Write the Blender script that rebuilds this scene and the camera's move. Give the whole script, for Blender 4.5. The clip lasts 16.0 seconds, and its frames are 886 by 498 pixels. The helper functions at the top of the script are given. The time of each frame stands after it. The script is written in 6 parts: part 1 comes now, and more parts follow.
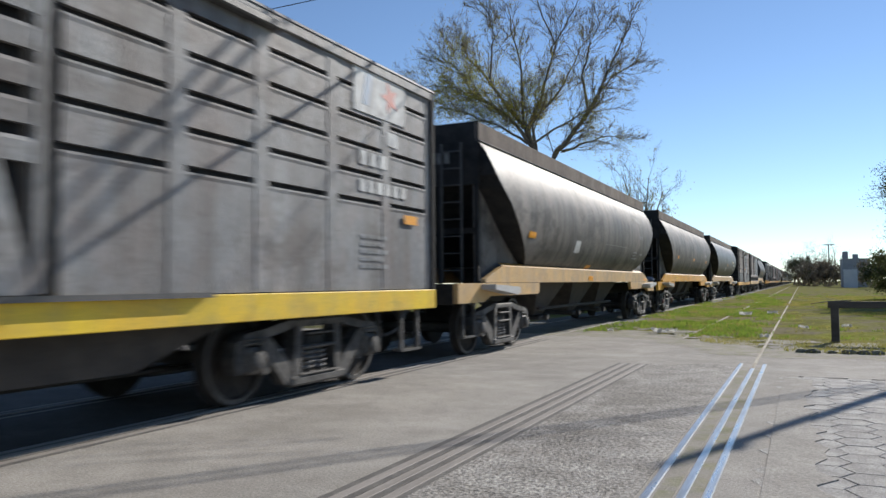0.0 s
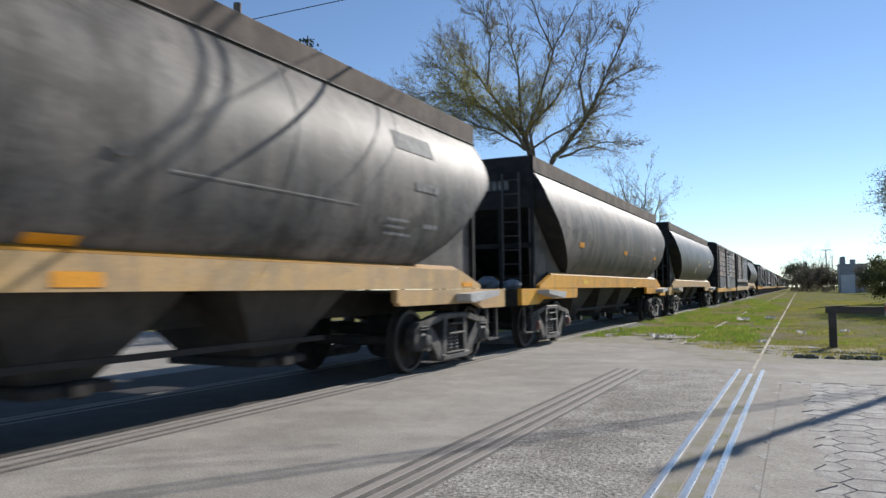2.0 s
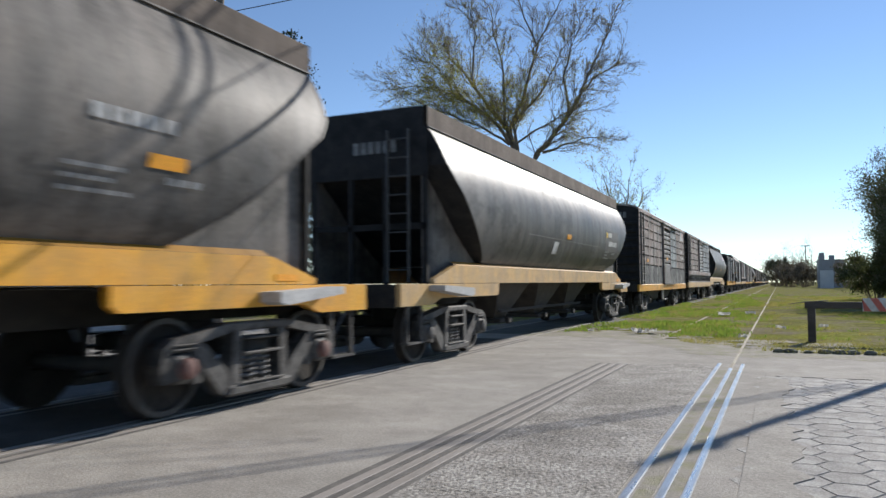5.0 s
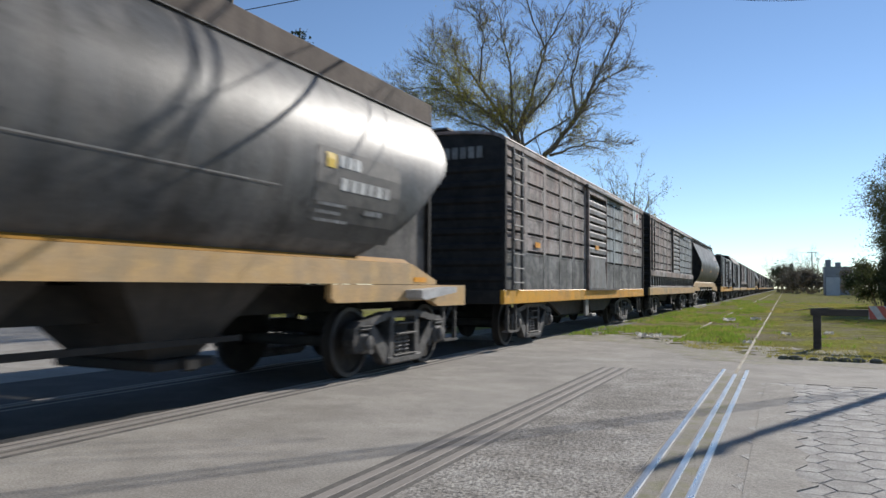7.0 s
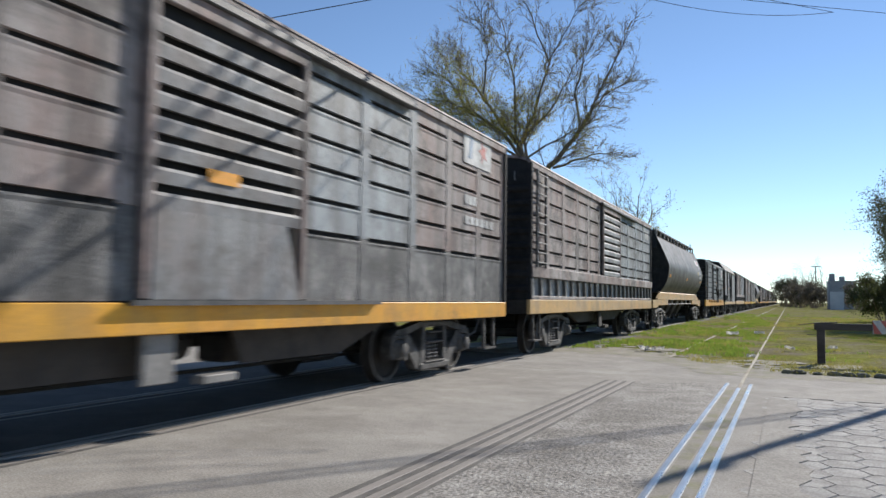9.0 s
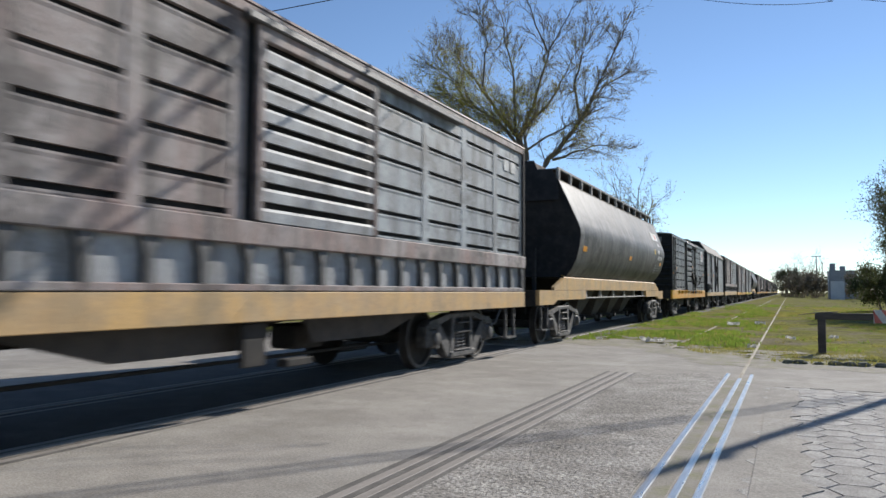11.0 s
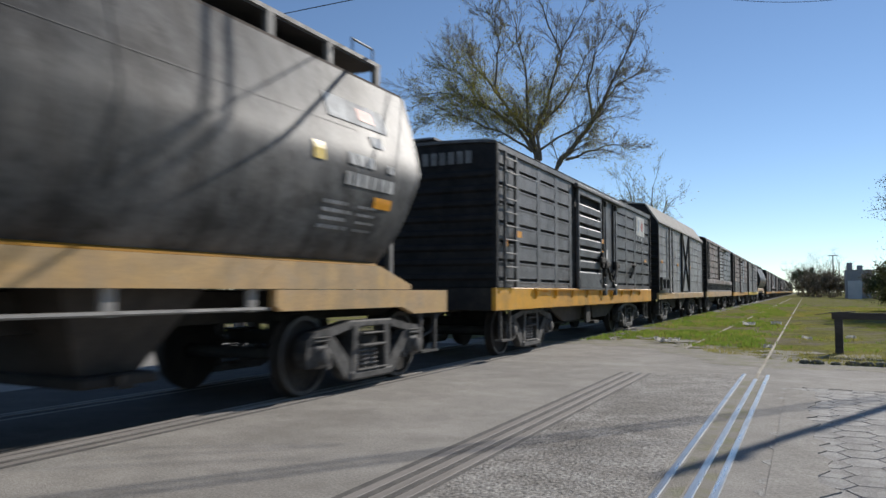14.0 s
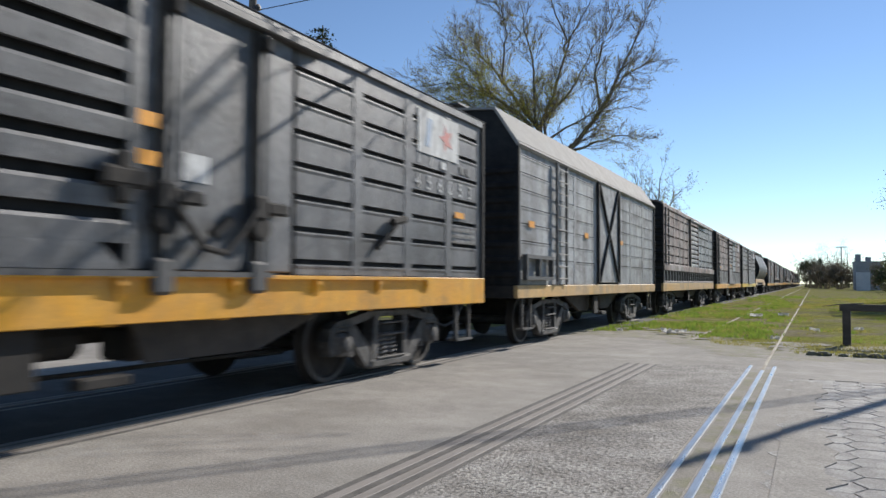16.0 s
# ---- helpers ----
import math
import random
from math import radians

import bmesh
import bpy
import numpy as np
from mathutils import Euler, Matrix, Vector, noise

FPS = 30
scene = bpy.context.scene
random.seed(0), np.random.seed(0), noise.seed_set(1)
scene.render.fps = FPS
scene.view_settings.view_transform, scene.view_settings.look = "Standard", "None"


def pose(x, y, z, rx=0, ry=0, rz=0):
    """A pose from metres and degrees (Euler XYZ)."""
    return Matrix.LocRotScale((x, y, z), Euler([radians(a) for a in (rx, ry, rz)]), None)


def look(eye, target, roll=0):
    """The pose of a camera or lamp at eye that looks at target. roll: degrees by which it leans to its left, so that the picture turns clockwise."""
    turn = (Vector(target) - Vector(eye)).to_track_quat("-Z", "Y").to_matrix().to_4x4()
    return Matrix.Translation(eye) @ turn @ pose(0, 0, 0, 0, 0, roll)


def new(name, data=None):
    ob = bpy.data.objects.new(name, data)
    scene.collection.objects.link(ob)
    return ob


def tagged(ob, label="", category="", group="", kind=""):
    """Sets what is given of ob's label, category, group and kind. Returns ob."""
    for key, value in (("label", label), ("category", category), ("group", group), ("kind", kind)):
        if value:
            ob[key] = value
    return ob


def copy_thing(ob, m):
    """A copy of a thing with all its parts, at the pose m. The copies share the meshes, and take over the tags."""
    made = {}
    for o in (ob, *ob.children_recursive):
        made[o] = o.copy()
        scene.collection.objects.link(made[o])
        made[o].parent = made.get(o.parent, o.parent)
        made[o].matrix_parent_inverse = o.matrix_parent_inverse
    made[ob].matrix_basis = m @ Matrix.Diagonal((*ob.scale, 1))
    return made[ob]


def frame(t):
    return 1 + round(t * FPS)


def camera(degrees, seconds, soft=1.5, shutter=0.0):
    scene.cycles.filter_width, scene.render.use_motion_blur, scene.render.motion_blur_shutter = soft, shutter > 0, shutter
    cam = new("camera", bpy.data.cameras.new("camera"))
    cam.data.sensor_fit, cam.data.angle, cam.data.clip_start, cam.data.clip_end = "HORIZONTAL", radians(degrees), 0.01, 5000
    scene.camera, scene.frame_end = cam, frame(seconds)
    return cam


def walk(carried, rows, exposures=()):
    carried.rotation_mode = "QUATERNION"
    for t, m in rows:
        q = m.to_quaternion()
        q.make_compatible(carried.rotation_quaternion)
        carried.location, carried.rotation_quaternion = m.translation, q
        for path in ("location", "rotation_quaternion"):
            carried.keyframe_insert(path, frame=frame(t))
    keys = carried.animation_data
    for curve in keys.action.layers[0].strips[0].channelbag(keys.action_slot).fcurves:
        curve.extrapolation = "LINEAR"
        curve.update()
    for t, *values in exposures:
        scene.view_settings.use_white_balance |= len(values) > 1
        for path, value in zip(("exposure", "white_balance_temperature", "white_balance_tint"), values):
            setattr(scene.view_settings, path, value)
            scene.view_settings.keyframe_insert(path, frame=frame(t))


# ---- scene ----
# ---- camera, hand-held on one spot beside the crossing ----
cam = camera(62.03, 16.0, shutter=0.5)
PATH = [
    (0.0, 0.0, 0.0, 1.235, 92.70, 0.51, 25.95),
    (0.5, 0.0, 0.0, 1.235, 92.79, -0.40, 25.68),
    (1.0, 0.0, 0.0, 1.235, 92.76, -1.16, 25.92),
    (1.5, 0.0, 0.0, 1.235, 93.64, 0.14, 26.72),
    (2.0, 0.0, 0.0, 1.235, 93.16, 0.61, 25.79),
    (2.5, 0.0, 0.0, 1.235, 93.29, 0.39, 26.46),
    (3.0, 0.0, 0.0, 1.235, 93.37, 1.17, 24.96),
    (3.5, 0.0, 0.0, 1.235, 92.51, 1.16, 24.26),
    (6.0, 0.0, 0.0, 1.235, 93.20, -0.08, 24.56),
    (6.5, 0.0, 0.0, 1.235, 93.42, -0.25, 24.31),
    (7.0, 0.0, 0.0, 1.235, 92.83, -0.38, 24.88),
    (7.5, 0.0, 0.0, 1.235, 92.68, 0.03, 25.59),
    (8.0, 0.0, 0.0, 1.235, 92.79, -0.54, 25.33),
    (8.5, 0.0, 0.0, 1.235, 93.62, -0.80, 25.45),
    (9.0, 0.0, 0.0, 1.235, 93.72, -0.78, 25.09),
    (9.5, 0.0, 0.0, 1.235, 92.71, -0.58, 25.36),
    (10.0, 0.0, 0.0, 1.235, 92.91, -0.32, 25.05),
    (12.5, 0.0, 0.0, 1.235, 93.39, -0.09, 25.48),
    (13.0, 0.0, 0.0, 1.235, 93.19, -0.16, 25.67),
    (13.5, 0.0, 0.0, 1.235, 92.91, -0.27, 25.70),
    (14.0, 0.0, 0.0, 1.235, 93.22, -0.13, 26.18),
    (14.5, 0.0, 0.0, 1.235, 93.40, -0.43, 26.08),
    (15.0, 0.0, 0.0, 1.235, 93.28, -1.17, 26.81),
    (15.5, 0.0, 0.0, 1.235, 92.82, -0.14, 26.78),
    (16.0, 0.0, 0.0, 1.235, 92.50, -0.26, 26.68),
]
walk(cam, [(t, pose(*p)) for t, *p in PATH], exposures=((0.0, 0.24, 6250, 10), (0.5, 0.20, 6250, 10), (1.5, 0.26, 6250, 10), (3.0, 0.26, 6250, 10), (3.5, 0.36, 6250, 10), (6.0, 0.24, 6250, 10), (6.5, 0.20, 6250, 10), (7.0, 0.14, 6250, 10), (8.0, 0.20, 6250, 10), (9.0, 0.32, 6250, 10), (9.5, 0.27, 6250, 10), (12.5, 0.27, 6250, 10), (13.0, 0.18, 6250, 10), (13.5, -0.07, 6250, 10), (14.0, -0.06, 6250, 10), (14.5, -0.06, 6250, 10), (15.0, 0.20, 6250, 10), (15.5, 0.24, 6250, 10), (16.0, 0.26, 6250, 10)))

# ---- light: clear spring sky, sun ahead and to the side of the track ----
SUN_AZ, SUN_EL = 16.5, 28.0          # degrees from +y towards +x, and above the horizon
world = bpy.data.worlds.new("world")
scene.world = world
world.use_nodes = True
wn = world.node_tree.nodes
sky = wn.new("ShaderNodeTexSky")
sky.sky_type = "NISHITA"
sky.sun_disc = False
sky.sun_elevation, sky.sun_rotation = radians(SUN_EL), radians(SUN_AZ)
sky.air_density, sky.dust_density, sky.ozone_density = 1.0, 0.0, 2.2
sky.altitude = 2200.0
wn["Background"].inputs["Strength"].default_value = 0.112
world.node_tree.links.new(sky.outputs["Color"], wn["Background"].inputs["Color"])
sun = new("sun", bpy.data.lights.new("sun", "SUN"))
sun.data.energy, sun.data.angle, sun.data.color = 5.0, radians(0.42), (1.0, 0.93, 0.83)
sv = Vector((math.cos(radians(SUN_EL)) * math.sin(radians(SUN_AZ)), math.cos(radians(SUN_EL)) * math.cos(radians(SUN_AZ)), math.sin(radians(SUN_EL))))
sun.matrix_world = look(sv * 50, (0, 0, 0))

# ---- materials ----
def surface(name, base, second, rough=0.6, metal=0.0, fine=40.0, coarse=1.5, bump=0.15, stretch=(1, 1, 1), dust=None, dust_cover=0.5, jitter=0.0, spec=0.5, contrast=1.0, runs=None, runs_cover=0.6, through_light=0.0, patch=(0.38, 0.62)):
    """A weathered surface: two colours mixed by coarse stains, fine grain on top, an optional layer of dust, relief."""
    m = bpy.data.materials.new(name)
    m.use_nodes = True
    n, l = m.node_tree.nodes, m.node_tree.links
    b = n["Principled BSDF"]
    co = n.new("ShaderNodeTexCoord")
    mp = n.new("ShaderNodeMapping")
    mp.inputs["Scale"].default_value = stretch
    l.new(co.outputs["Object"], mp.inputs["Vector"])

    def tex(scale, detail):
        t = n.new("ShaderNodeTexNoise")
        t.inputs["Scale"].default_value, t.inputs["Detail"].default_value, t.inputs["Roughness"].default_value = scale, detail, 0.66
        l.new(mp.outputs["Vector"], t.inputs["Vector"])
        return t

    def ramp(t, a, c):
        r = n.new("ShaderNodeMapRange")
        r.inputs["From Min"].default_value, r.inputs["From Max"].default_value = a, c
        l.new(t.outputs["Fac"], r.inputs["Value"])
        return r.outputs["Result"]

    def mix(f, a, c, kind="MIX"):
        x = n.new("ShaderNodeMix")
        x.data_type, x.blend_type = "RGBA", kind
        for sock, v in ((x.inputs["Factor"], f), (x.inputs[6], a), (x.inputs[7], c)):
            if isinstance(v, (int, float)):
                sock.default_value = v
            elif isinstance(v, tuple):
                sock.default_value = (*v, 1)
            else:
                l.new(v, sock)
        return x.outputs[2]

    big, small = tex(coarse, 6), tex(fine, 4)
    col = mix(ramp(big, patch[0], patch[1]), tuple(base), tuple(second))
    if dust:
        mid = tex(coarse * 3.1, 8)
        f = n.new("ShaderNodeMath")
        f.operation = "MULTIPLY"
        f.inputs[1].default_value = dust_cover
        l.new(ramp(mid, 0.45, 0.7), f.inputs[0])
        col = mix(f.outputs[0], col, tuple(dust))
    if runs:
        # rain-washed streaks, and smudges of soot or rust
        for sc, size, a, c, amount in (((3.2, 3.2, 0.16), 1.0, 0.46, 0.66, runs_cover), ((0.8, 0.8, 1.3), 1.0, 0.50, 0.60, runs_cover * 0.9), ((5.0, 5.0, 4.0), 1.0, 0.56, 0.66, runs_cover * 0.7)):
            m2 = n.new("ShaderNodeMapping")
            m2.inputs["Scale"].default_value = sc
            m2.inputs["Location"].default_value = (3.1 * sc[0], 1.7, 5.3)
            l.new(co.outputs["Object"], m2.inputs["Vector"])
            t2 = n.new("ShaderNodeTexNoise")
            t2.inputs["Scale"].default_value, t2.inputs["Detail"].default_value, t2.inputs["Roughness"].default_value = size, 7, 0.68
            l.new(m2.outputs["Vector"], t2.inputs["Vector"])
            f2 = n.new("ShaderNodeMath")
            f2.operation = "MULTIPLY"
            f2.inputs[1].default_value = amount
            l.new(ramp(t2, a, c), f2.inputs[0])
            col = mix(f2.outputs[0], col, tuple(runs))
    grain = n.new("ShaderNodeMapRange")
    grain.inputs["From Min"].default_value, grain.inputs["From Max"].default_value = 0.3, 0.7
    grain.inputs["To Min"].default_value, grain.inputs["To Max"].default_value = 1 - 0.18 * contrast, 1 + 0.16 * contrast
    l.new(small.outputs["Fac"], grain.inputs["Value"])
    hs = n.new("ShaderNodeHueSaturation")
    l.new(col, hs.inputs["Color"])
    if jitter:
        oi = n.new("ShaderNodeObjectInfo")
        jr = n.new("ShaderNodeMapRange")
        jr.inputs["To Min"].default_value, jr.inputs["To Max"].default_value = 1 - jitter, 1 + jitter
        l.new(oi.outputs["Random"], jr.inputs["Value"])
        mu = n.new("ShaderNodeMath")
        mu.operation = "MULTIPLY"
        l.new(jr.outputs["Result"], mu.inputs[0])
        l.new(grain.outputs["Result"], mu.inputs[1])
        l.new(mu.outputs[0], hs.inputs["Value"])
    else:
        l.new(grain.outputs["Result"], hs.inputs["Value"])
    l.new(hs.outputs["Color"], b.inputs["Base Color"])
    rr = n.new("ShaderNodeMapRange")
    rr.inputs["To Min"].default_value, rr.inputs["To Max"].default_value = max(0.03, rough - 0.12), min(1, rough + 0.12)
    l.new(big.outputs["Fac"], rr.inputs["Value"])
    l.new(rr.outputs["Result"], b.inputs["Roughness"])
    b.inputs["Metallic"].default_value = metal
    b.inputs["Specular IOR Level"].default_value = spec
    if bump:
        bp = n.new("ShaderNodeBump")
        bp.inputs["Strength"].default_value, bp.inputs["Distance"].default_value = bump, 0.02
        add = n.new("ShaderNodeMath")
        l.new(big.outputs["Fac"], add.inputs[0])
        l.new(small.outputs["Fac"], add.inputs[1])
        l.new(add.outputs[0], bp.inputs["Height"])
        l.new(bp.outputs["Normal"], b.inputs["Normal"])
    if through_light:
        tr = n.new("ShaderNodeBsdfTranslucent")
        l.new(hs.outputs["Color"], tr.inputs["Color"])
        ms = n.new("ShaderNodeMixShader")
        ms.inputs[0].default_value = through_light
        l.new(b.outputs[0], ms.inputs[1])
        l.new(tr.outputs[0], ms.inputs[2])
        l.new(ms.outputs[0], n["Material Output"].inputs["Surface"])
    return m


STREAK = (1.0, 1.0, 0.22)
GREY = surface("grey_wagon_paint", (0.16, 0.163, 0.168), (0.275, 0.278, 0.275), 0.62, stretch=(0.8, 0.8, 0.35), dust=(0.19, 0.125, 0.098), dust_cover=0.55, coarse=0.9, contrast=1.4, patch=(0.40, 0.58), runs=(0.085, 0.07, 0.06), runs_cover=0.7, bump=0.4)
BLUEGREY = surface("blue_grey_wagon_paint", (0.24, 0.27, 0.29), (0.37, 0.40, 0.41), 0.62, stretch=(0.8, 0.8, 0.35), dust=(0.09, 0.082, 0.075), dust_cover=0.65, contrast=1.4, coarse=1.0, patch=(0.42, 0.58), runs=(0.065, 0.056, 0.05), runs_cover=0.75, bump=0.4)
BROWN = surface("brown_wagon_paint", (0.25, 0.165, 0.142), (0.36, 0.32, 0.30), 0.72, stretch=(0.8, 0.8, 0.35), dust=(0.25, 0.235, 0.22), dust_cover=0.6, contrast=1.5, coarse=1.0, patch=(0.42, 0.58), runs=(0.05, 0.041, 0.037), runs_cover=0.75, bump=0.4)
DARKGREY = surface("dark_grey_wagon_paint", (0.08, 0.081, 0.084), (0.155, 0.155, 0.157), 0.5, stretch=(0.8, 0.8, 0.35), dust=(0.22, 0.21, 0.20), dust_cover=0.5, contrast=1.5, coarse=1.0, patch=(0.42, 0.60), runs=(0.035, 0.032, 0.03), runs_cover=0.65, bump=0.4)
PALEGREY = surface("pale_grey_wagon_paint", (0.28, 0.292, 0.305), (0.41, 0.418, 0.42), 0.6, stretch=(0.8, 0.8, 0.35), dust=(0.15, 0.135, 0.12), dust_cover=0.5, contrast=1.3, coarse=1.0, patch=(0.4, 0.58), runs=(0.10, 0.09, 0.08), runs_cover=0.6, bump=0.4)
SOOTWALL = surface("soot_blotched_lower_wall", (0.05, 0.05, 0.052), (0.15, 0.148, 0.145), 0.6, stretch=(0.9, 0.9, 1.0), dust=(0.33, 0.31, 0.29), dust_cover=0.75, contrast=1.5, coarse=1.1, patch=(0.44, 0.56), runs=(0.02, 0.019, 0.018), runs_cover=0.75, bump=0.4)
# near black for wagon ends, and for sheets that paint shade behind openings
ENDBLACK = surface("near_black_ends_and_gap_shade", (0.014, 0.0145, 0.016), (0.028, 0.028, 0.029), 0.8, dust=(0.055, 0.052, 0.048), dust_cover=0.5, spec=0.2)
HOPPER = surface("grey_hopper_paint", (0.125, 0.119, 0.113), (0.225, 0.204, 0.184), 0.55, metal=0.0, stretch=(0.8, 0.8, 0.45), coarse=0.8, bump=0.12, dust=(0.22, 0.185, 0.155), dust_cover=0.55, spec=0.13, contrast=1.3, patch=(0.40, 0.60), runs=(0.045, 0.042, 0.039), runs_cover=0.65)
HOPPER_GLOSS = surface("grey_hopper_enamel", (0.085, 0.086, 0.088), (0.16, 0.152, 0.144), 0.46, metal=0.0, stretch=(0.8, 0.8, 0.45), coarse=0.8, bump=0.14, dust=(0.19, 0.165, 0.14), dust_cover=0.5, spec=0.19, contrast=1.3, patch=(0.40, 0.60), runs=(0.035, 0.033, 0.031), runs_cover=0.65)
HOPPER_SILVER = surface("silver_grey_hopper_paint", (0.108, 0.106, 0.103), (0.195, 0.188, 0.18), 0.50, metal=0.0, stretch=(0.8, 0.8, 0.45), coarse=0.8, bump=0.12, dust=(0.17, 0.15, 0.13), dust_cover=0.5, spec=0.12, contrast=1.3, patch=(0.4, 0.6), runs=(0.030, 0.028, 0.026), runs_cover=0.65)
COAMING = surface("dusty_brown_coaming", (0.135, 0.105, 0.086), (0.20, 0.162, 0.136), 0.85, spec=0.2, runs=(0.06, 0.05, 0.043), runs_cover=0.5)
YELLOW = surface("amber_sill_paint", (0.80, 0.385, 0.012), (0.72, 0.32, 0.015), 0.5, dust=(0.60, 0.34, 0.09), dust_cover=0.4, coarse=1.0, runs=(0.34, 0.20, 0.05), runs_cover=0.4)
BRIGHTYELLOW = surface("fresh_yellow_sill_paint", (0.82, 0.56, 0.02), (0.78, 0.48, 0.02), 0.45, dust=(0.5, 0.38, 0.1), dust_cover=0.4, runs=(0.42, 0.30, 0.07), runs_cover=0.4)
OCHRE = surface("faded_ochre_sill_paint", (0.62, 0.375, 0.125), (0.55, 0.34, 0.145), 0.6, dust=(0.42, 0.32, 0.2), dust_cover=0.6, coarse=1.0, runs=(0.30, 0.22, 0.12), runs_cover=0.5)
AMBERSHELF = surface("dark_amber_paint", (0.42, 0.20, 0.012), (0.30, 0.15, 0.02), 0.6, coarse=1.0, dust=(0.24, 0.14, 0.04), dust_cover=0.5)
UNDER = surface("black_underframe", (0.014, 0.013, 0.012), (0.032, 0.028, 0.024), 0.9, dust=(0.07, 0.058, 0.046), dust_cover=0.5)
CHUTE = surface("rusty_chute", (0.032, 0.027, 0.023), (0.06, 0.05, 0.042), 0.85, dust=(0.095, 0.077, 0.062), dust_cover=0.5)
CAST = surface("dusty_cast_steel", (0.032, 0.030, 0.028), (0.115, 0.107, 0.098), 0.75, coarse=4, dust=(0.028, 0.025, 0.023), dust_cover=0.75, patch=(0.42, 0.58))
WHEEL = surface("wheel_steel", (0.020, 0.018, 0.016), (0.042, 0.036, 0.031), 0.8, metal=0.0, coarse=4, spec=0.25)
BRIGHTCAST = surface("rubbed_spring_steel", (0.12, 0.112, 0.104), (0.17, 0.16, 0.15), 0.6, coarse=7)
TREAD = surface("dusty_wheel_rim", (0.085, 0.078, 0.07), (0.05, 0.046, 0.042), 0.6, metal=0.2, coarse=6)
RUSTCAP = surface("rusty_bearing_cap", (0.17, 0.075, 0.06), (0.12, 0.06, 0.05), 0.75, coarse=8)
RAILBRIGHT = surface("polished_rail_head", (0.60, 0.57, 0.54), (0.36, 0.34, 0.32), 0.30, metal=1.0, coarse=5, bump=0.08, stretch=(4, 0.3, 1))
RAILDULL = surface("dusty_rail_head", (0.25, 0.225, 0.20), (0.31, 0.28, 0.25), 0.75, coarse=3, stretch=(4, 0.3, 1), spec=0.2)
GROOVE = surface("groove_dirt", (0.085, 0.077, 0.069), (0.14, 0.128, 0.113), 0.95, coarse=4)
ORANGE = surface("orange_reflector", (0.85, 0.36, 0.01), (0.8, 0.32, 0.01), 0.4, coarse=9)
WHITE = surface("worn_white_lettering", (0.74, 0.74, 0.71), (0.56, 0.55, 0.53), 0.75, coarse=5, runs=(0.2, 0.19, 0.18), runs_cover=0.6)
REDPAINT = surface("red_paint", (0.50, 0.10, 0.07), (0.42, 0.13, 0.10), 0.55, coarse=9)
BLUEPAINT = surface("faded_blue_paint", (0.20, 0.29, 0.42), (0.30, 0.36, 0.44), 0.6, coarse=9)
LADDER = surface("dark_ladder_steel", (0.05, 0.05, 0.05), (0.09, 0.085, 0.08), 0.55, coarse=6)
PALEPLATE = surface("pale_worn_plate", (0.42, 0.41, 0.40), (0.56, 0.55, 0.53), 0.6, coarse=3, dust=(0.25, 0.22, 0.18), dust_cover=0.4)
BARESTEEL = surface("worn_bright_steel", (0.27, 0.26, 0.245), (0.19, 0.18, 0.168), 0.65, metal=0.15, coarse=6)
ASPHALT = surface("dusty_old_asphalt", (0.295, 0.272, 0.238), (0.365, 0.34, 0.30), 0.92, fine=55, coarse=0.45, bump=0.35, dust=(0.45, 0.415, 0.37), dust_cover=0.6, spec=0.15, contrast=1.8, runs=(0.22, 0.20, 0.175), runs_cover=0.35)
AGGREGATE = surface("coarse_worn_asphalt", (0.28, 0.257, 0.228), (0.38, 0.355, 0.318), 0.92, fine=34, coarse=0.9, bump=0.7, dust=(0.45, 0.42, 0.38), dust_cover=0.55, spec=0.15, contrast=4.2, runs=(0.16, 0.145, 0.125), runs_cover=0.5)
# near-black paving colour that stands in for the shade under the train
BEDSHADE = surface("shade_darkened_paving", (0.022, 0.02, 0.019), (0.042, 0.038, 0.034), 0.85, fine=40, coarse=0.8, bump=0.5, dust=(0.12, 0.108, 0.095), dust_cover=0.4, contrast=1.6)
BALLAST = surface("soiled_ballast", (0.06, 0.054, 0.046), (0.11, 0.10, 0.085), 0.95, fine=22, coarse=1.2, bump=1.0, dust=(0.10, 0.12, 0.03), dust_cover=0.4, contrast=2.5)
PAVER = surface("concrete_paver", (0.33, 0.312, 0.288), (0.41, 0.39, 0.36), 0.88, fine=45, coarse=2.2, bump=0.6, jitter=0.1, spec=0.2, contrast=1.8, dust=(0.47, 0.445, 0.41), dust_cover=0.45, runs=(0.2, 0.185, 0.165), runs_cover=0.4)
JOINT = surface("sandy_joint", (0.17, 0.155, 0.135), (0.30, 0.275, 0.24), 0.95, coarse=5)
CONCRETE = surface("dirty_concrete", (0.27, 0.255, 0.235), (0.34, 0.32, 0.295), 0.9, coarse=2)
GRASSBLADE = surface("grass_blades", (0.25, 0.25, 0.055), (0.35, 0.31, 0.095), 0.75, coarse=0.3, fine=6, bump=0, dust=(0.29, 0.235, 0.11), dust_cover=0.6, through_light=0.5)
WEED = surface("broad_weed_leaves", (0.13, 0.21, 0.03), (0.24, 0.31, 0.05), 0.7, coarse=0.8, bump=0, through_light=0.55)
BARK = surface("grey_bark", (0.11, 0.092, 0.07), (0.17, 0.145, 0.115), 0.9, coarse=3, stretch=(1, 1, 0.3))
TWIG = surface("brown_twigs", (0.20, 0.16, 0.11), (0.27, 0.215, 0.155), 0.9, coarse=2, bump=0)
BUDLEAF = surface("young_yellow_green_leaves", (0.36, 0.36, 0.07), (0.46, 0.38, 0.08), 0.7, coarse=0.8, bump=0, through_light=0.45)
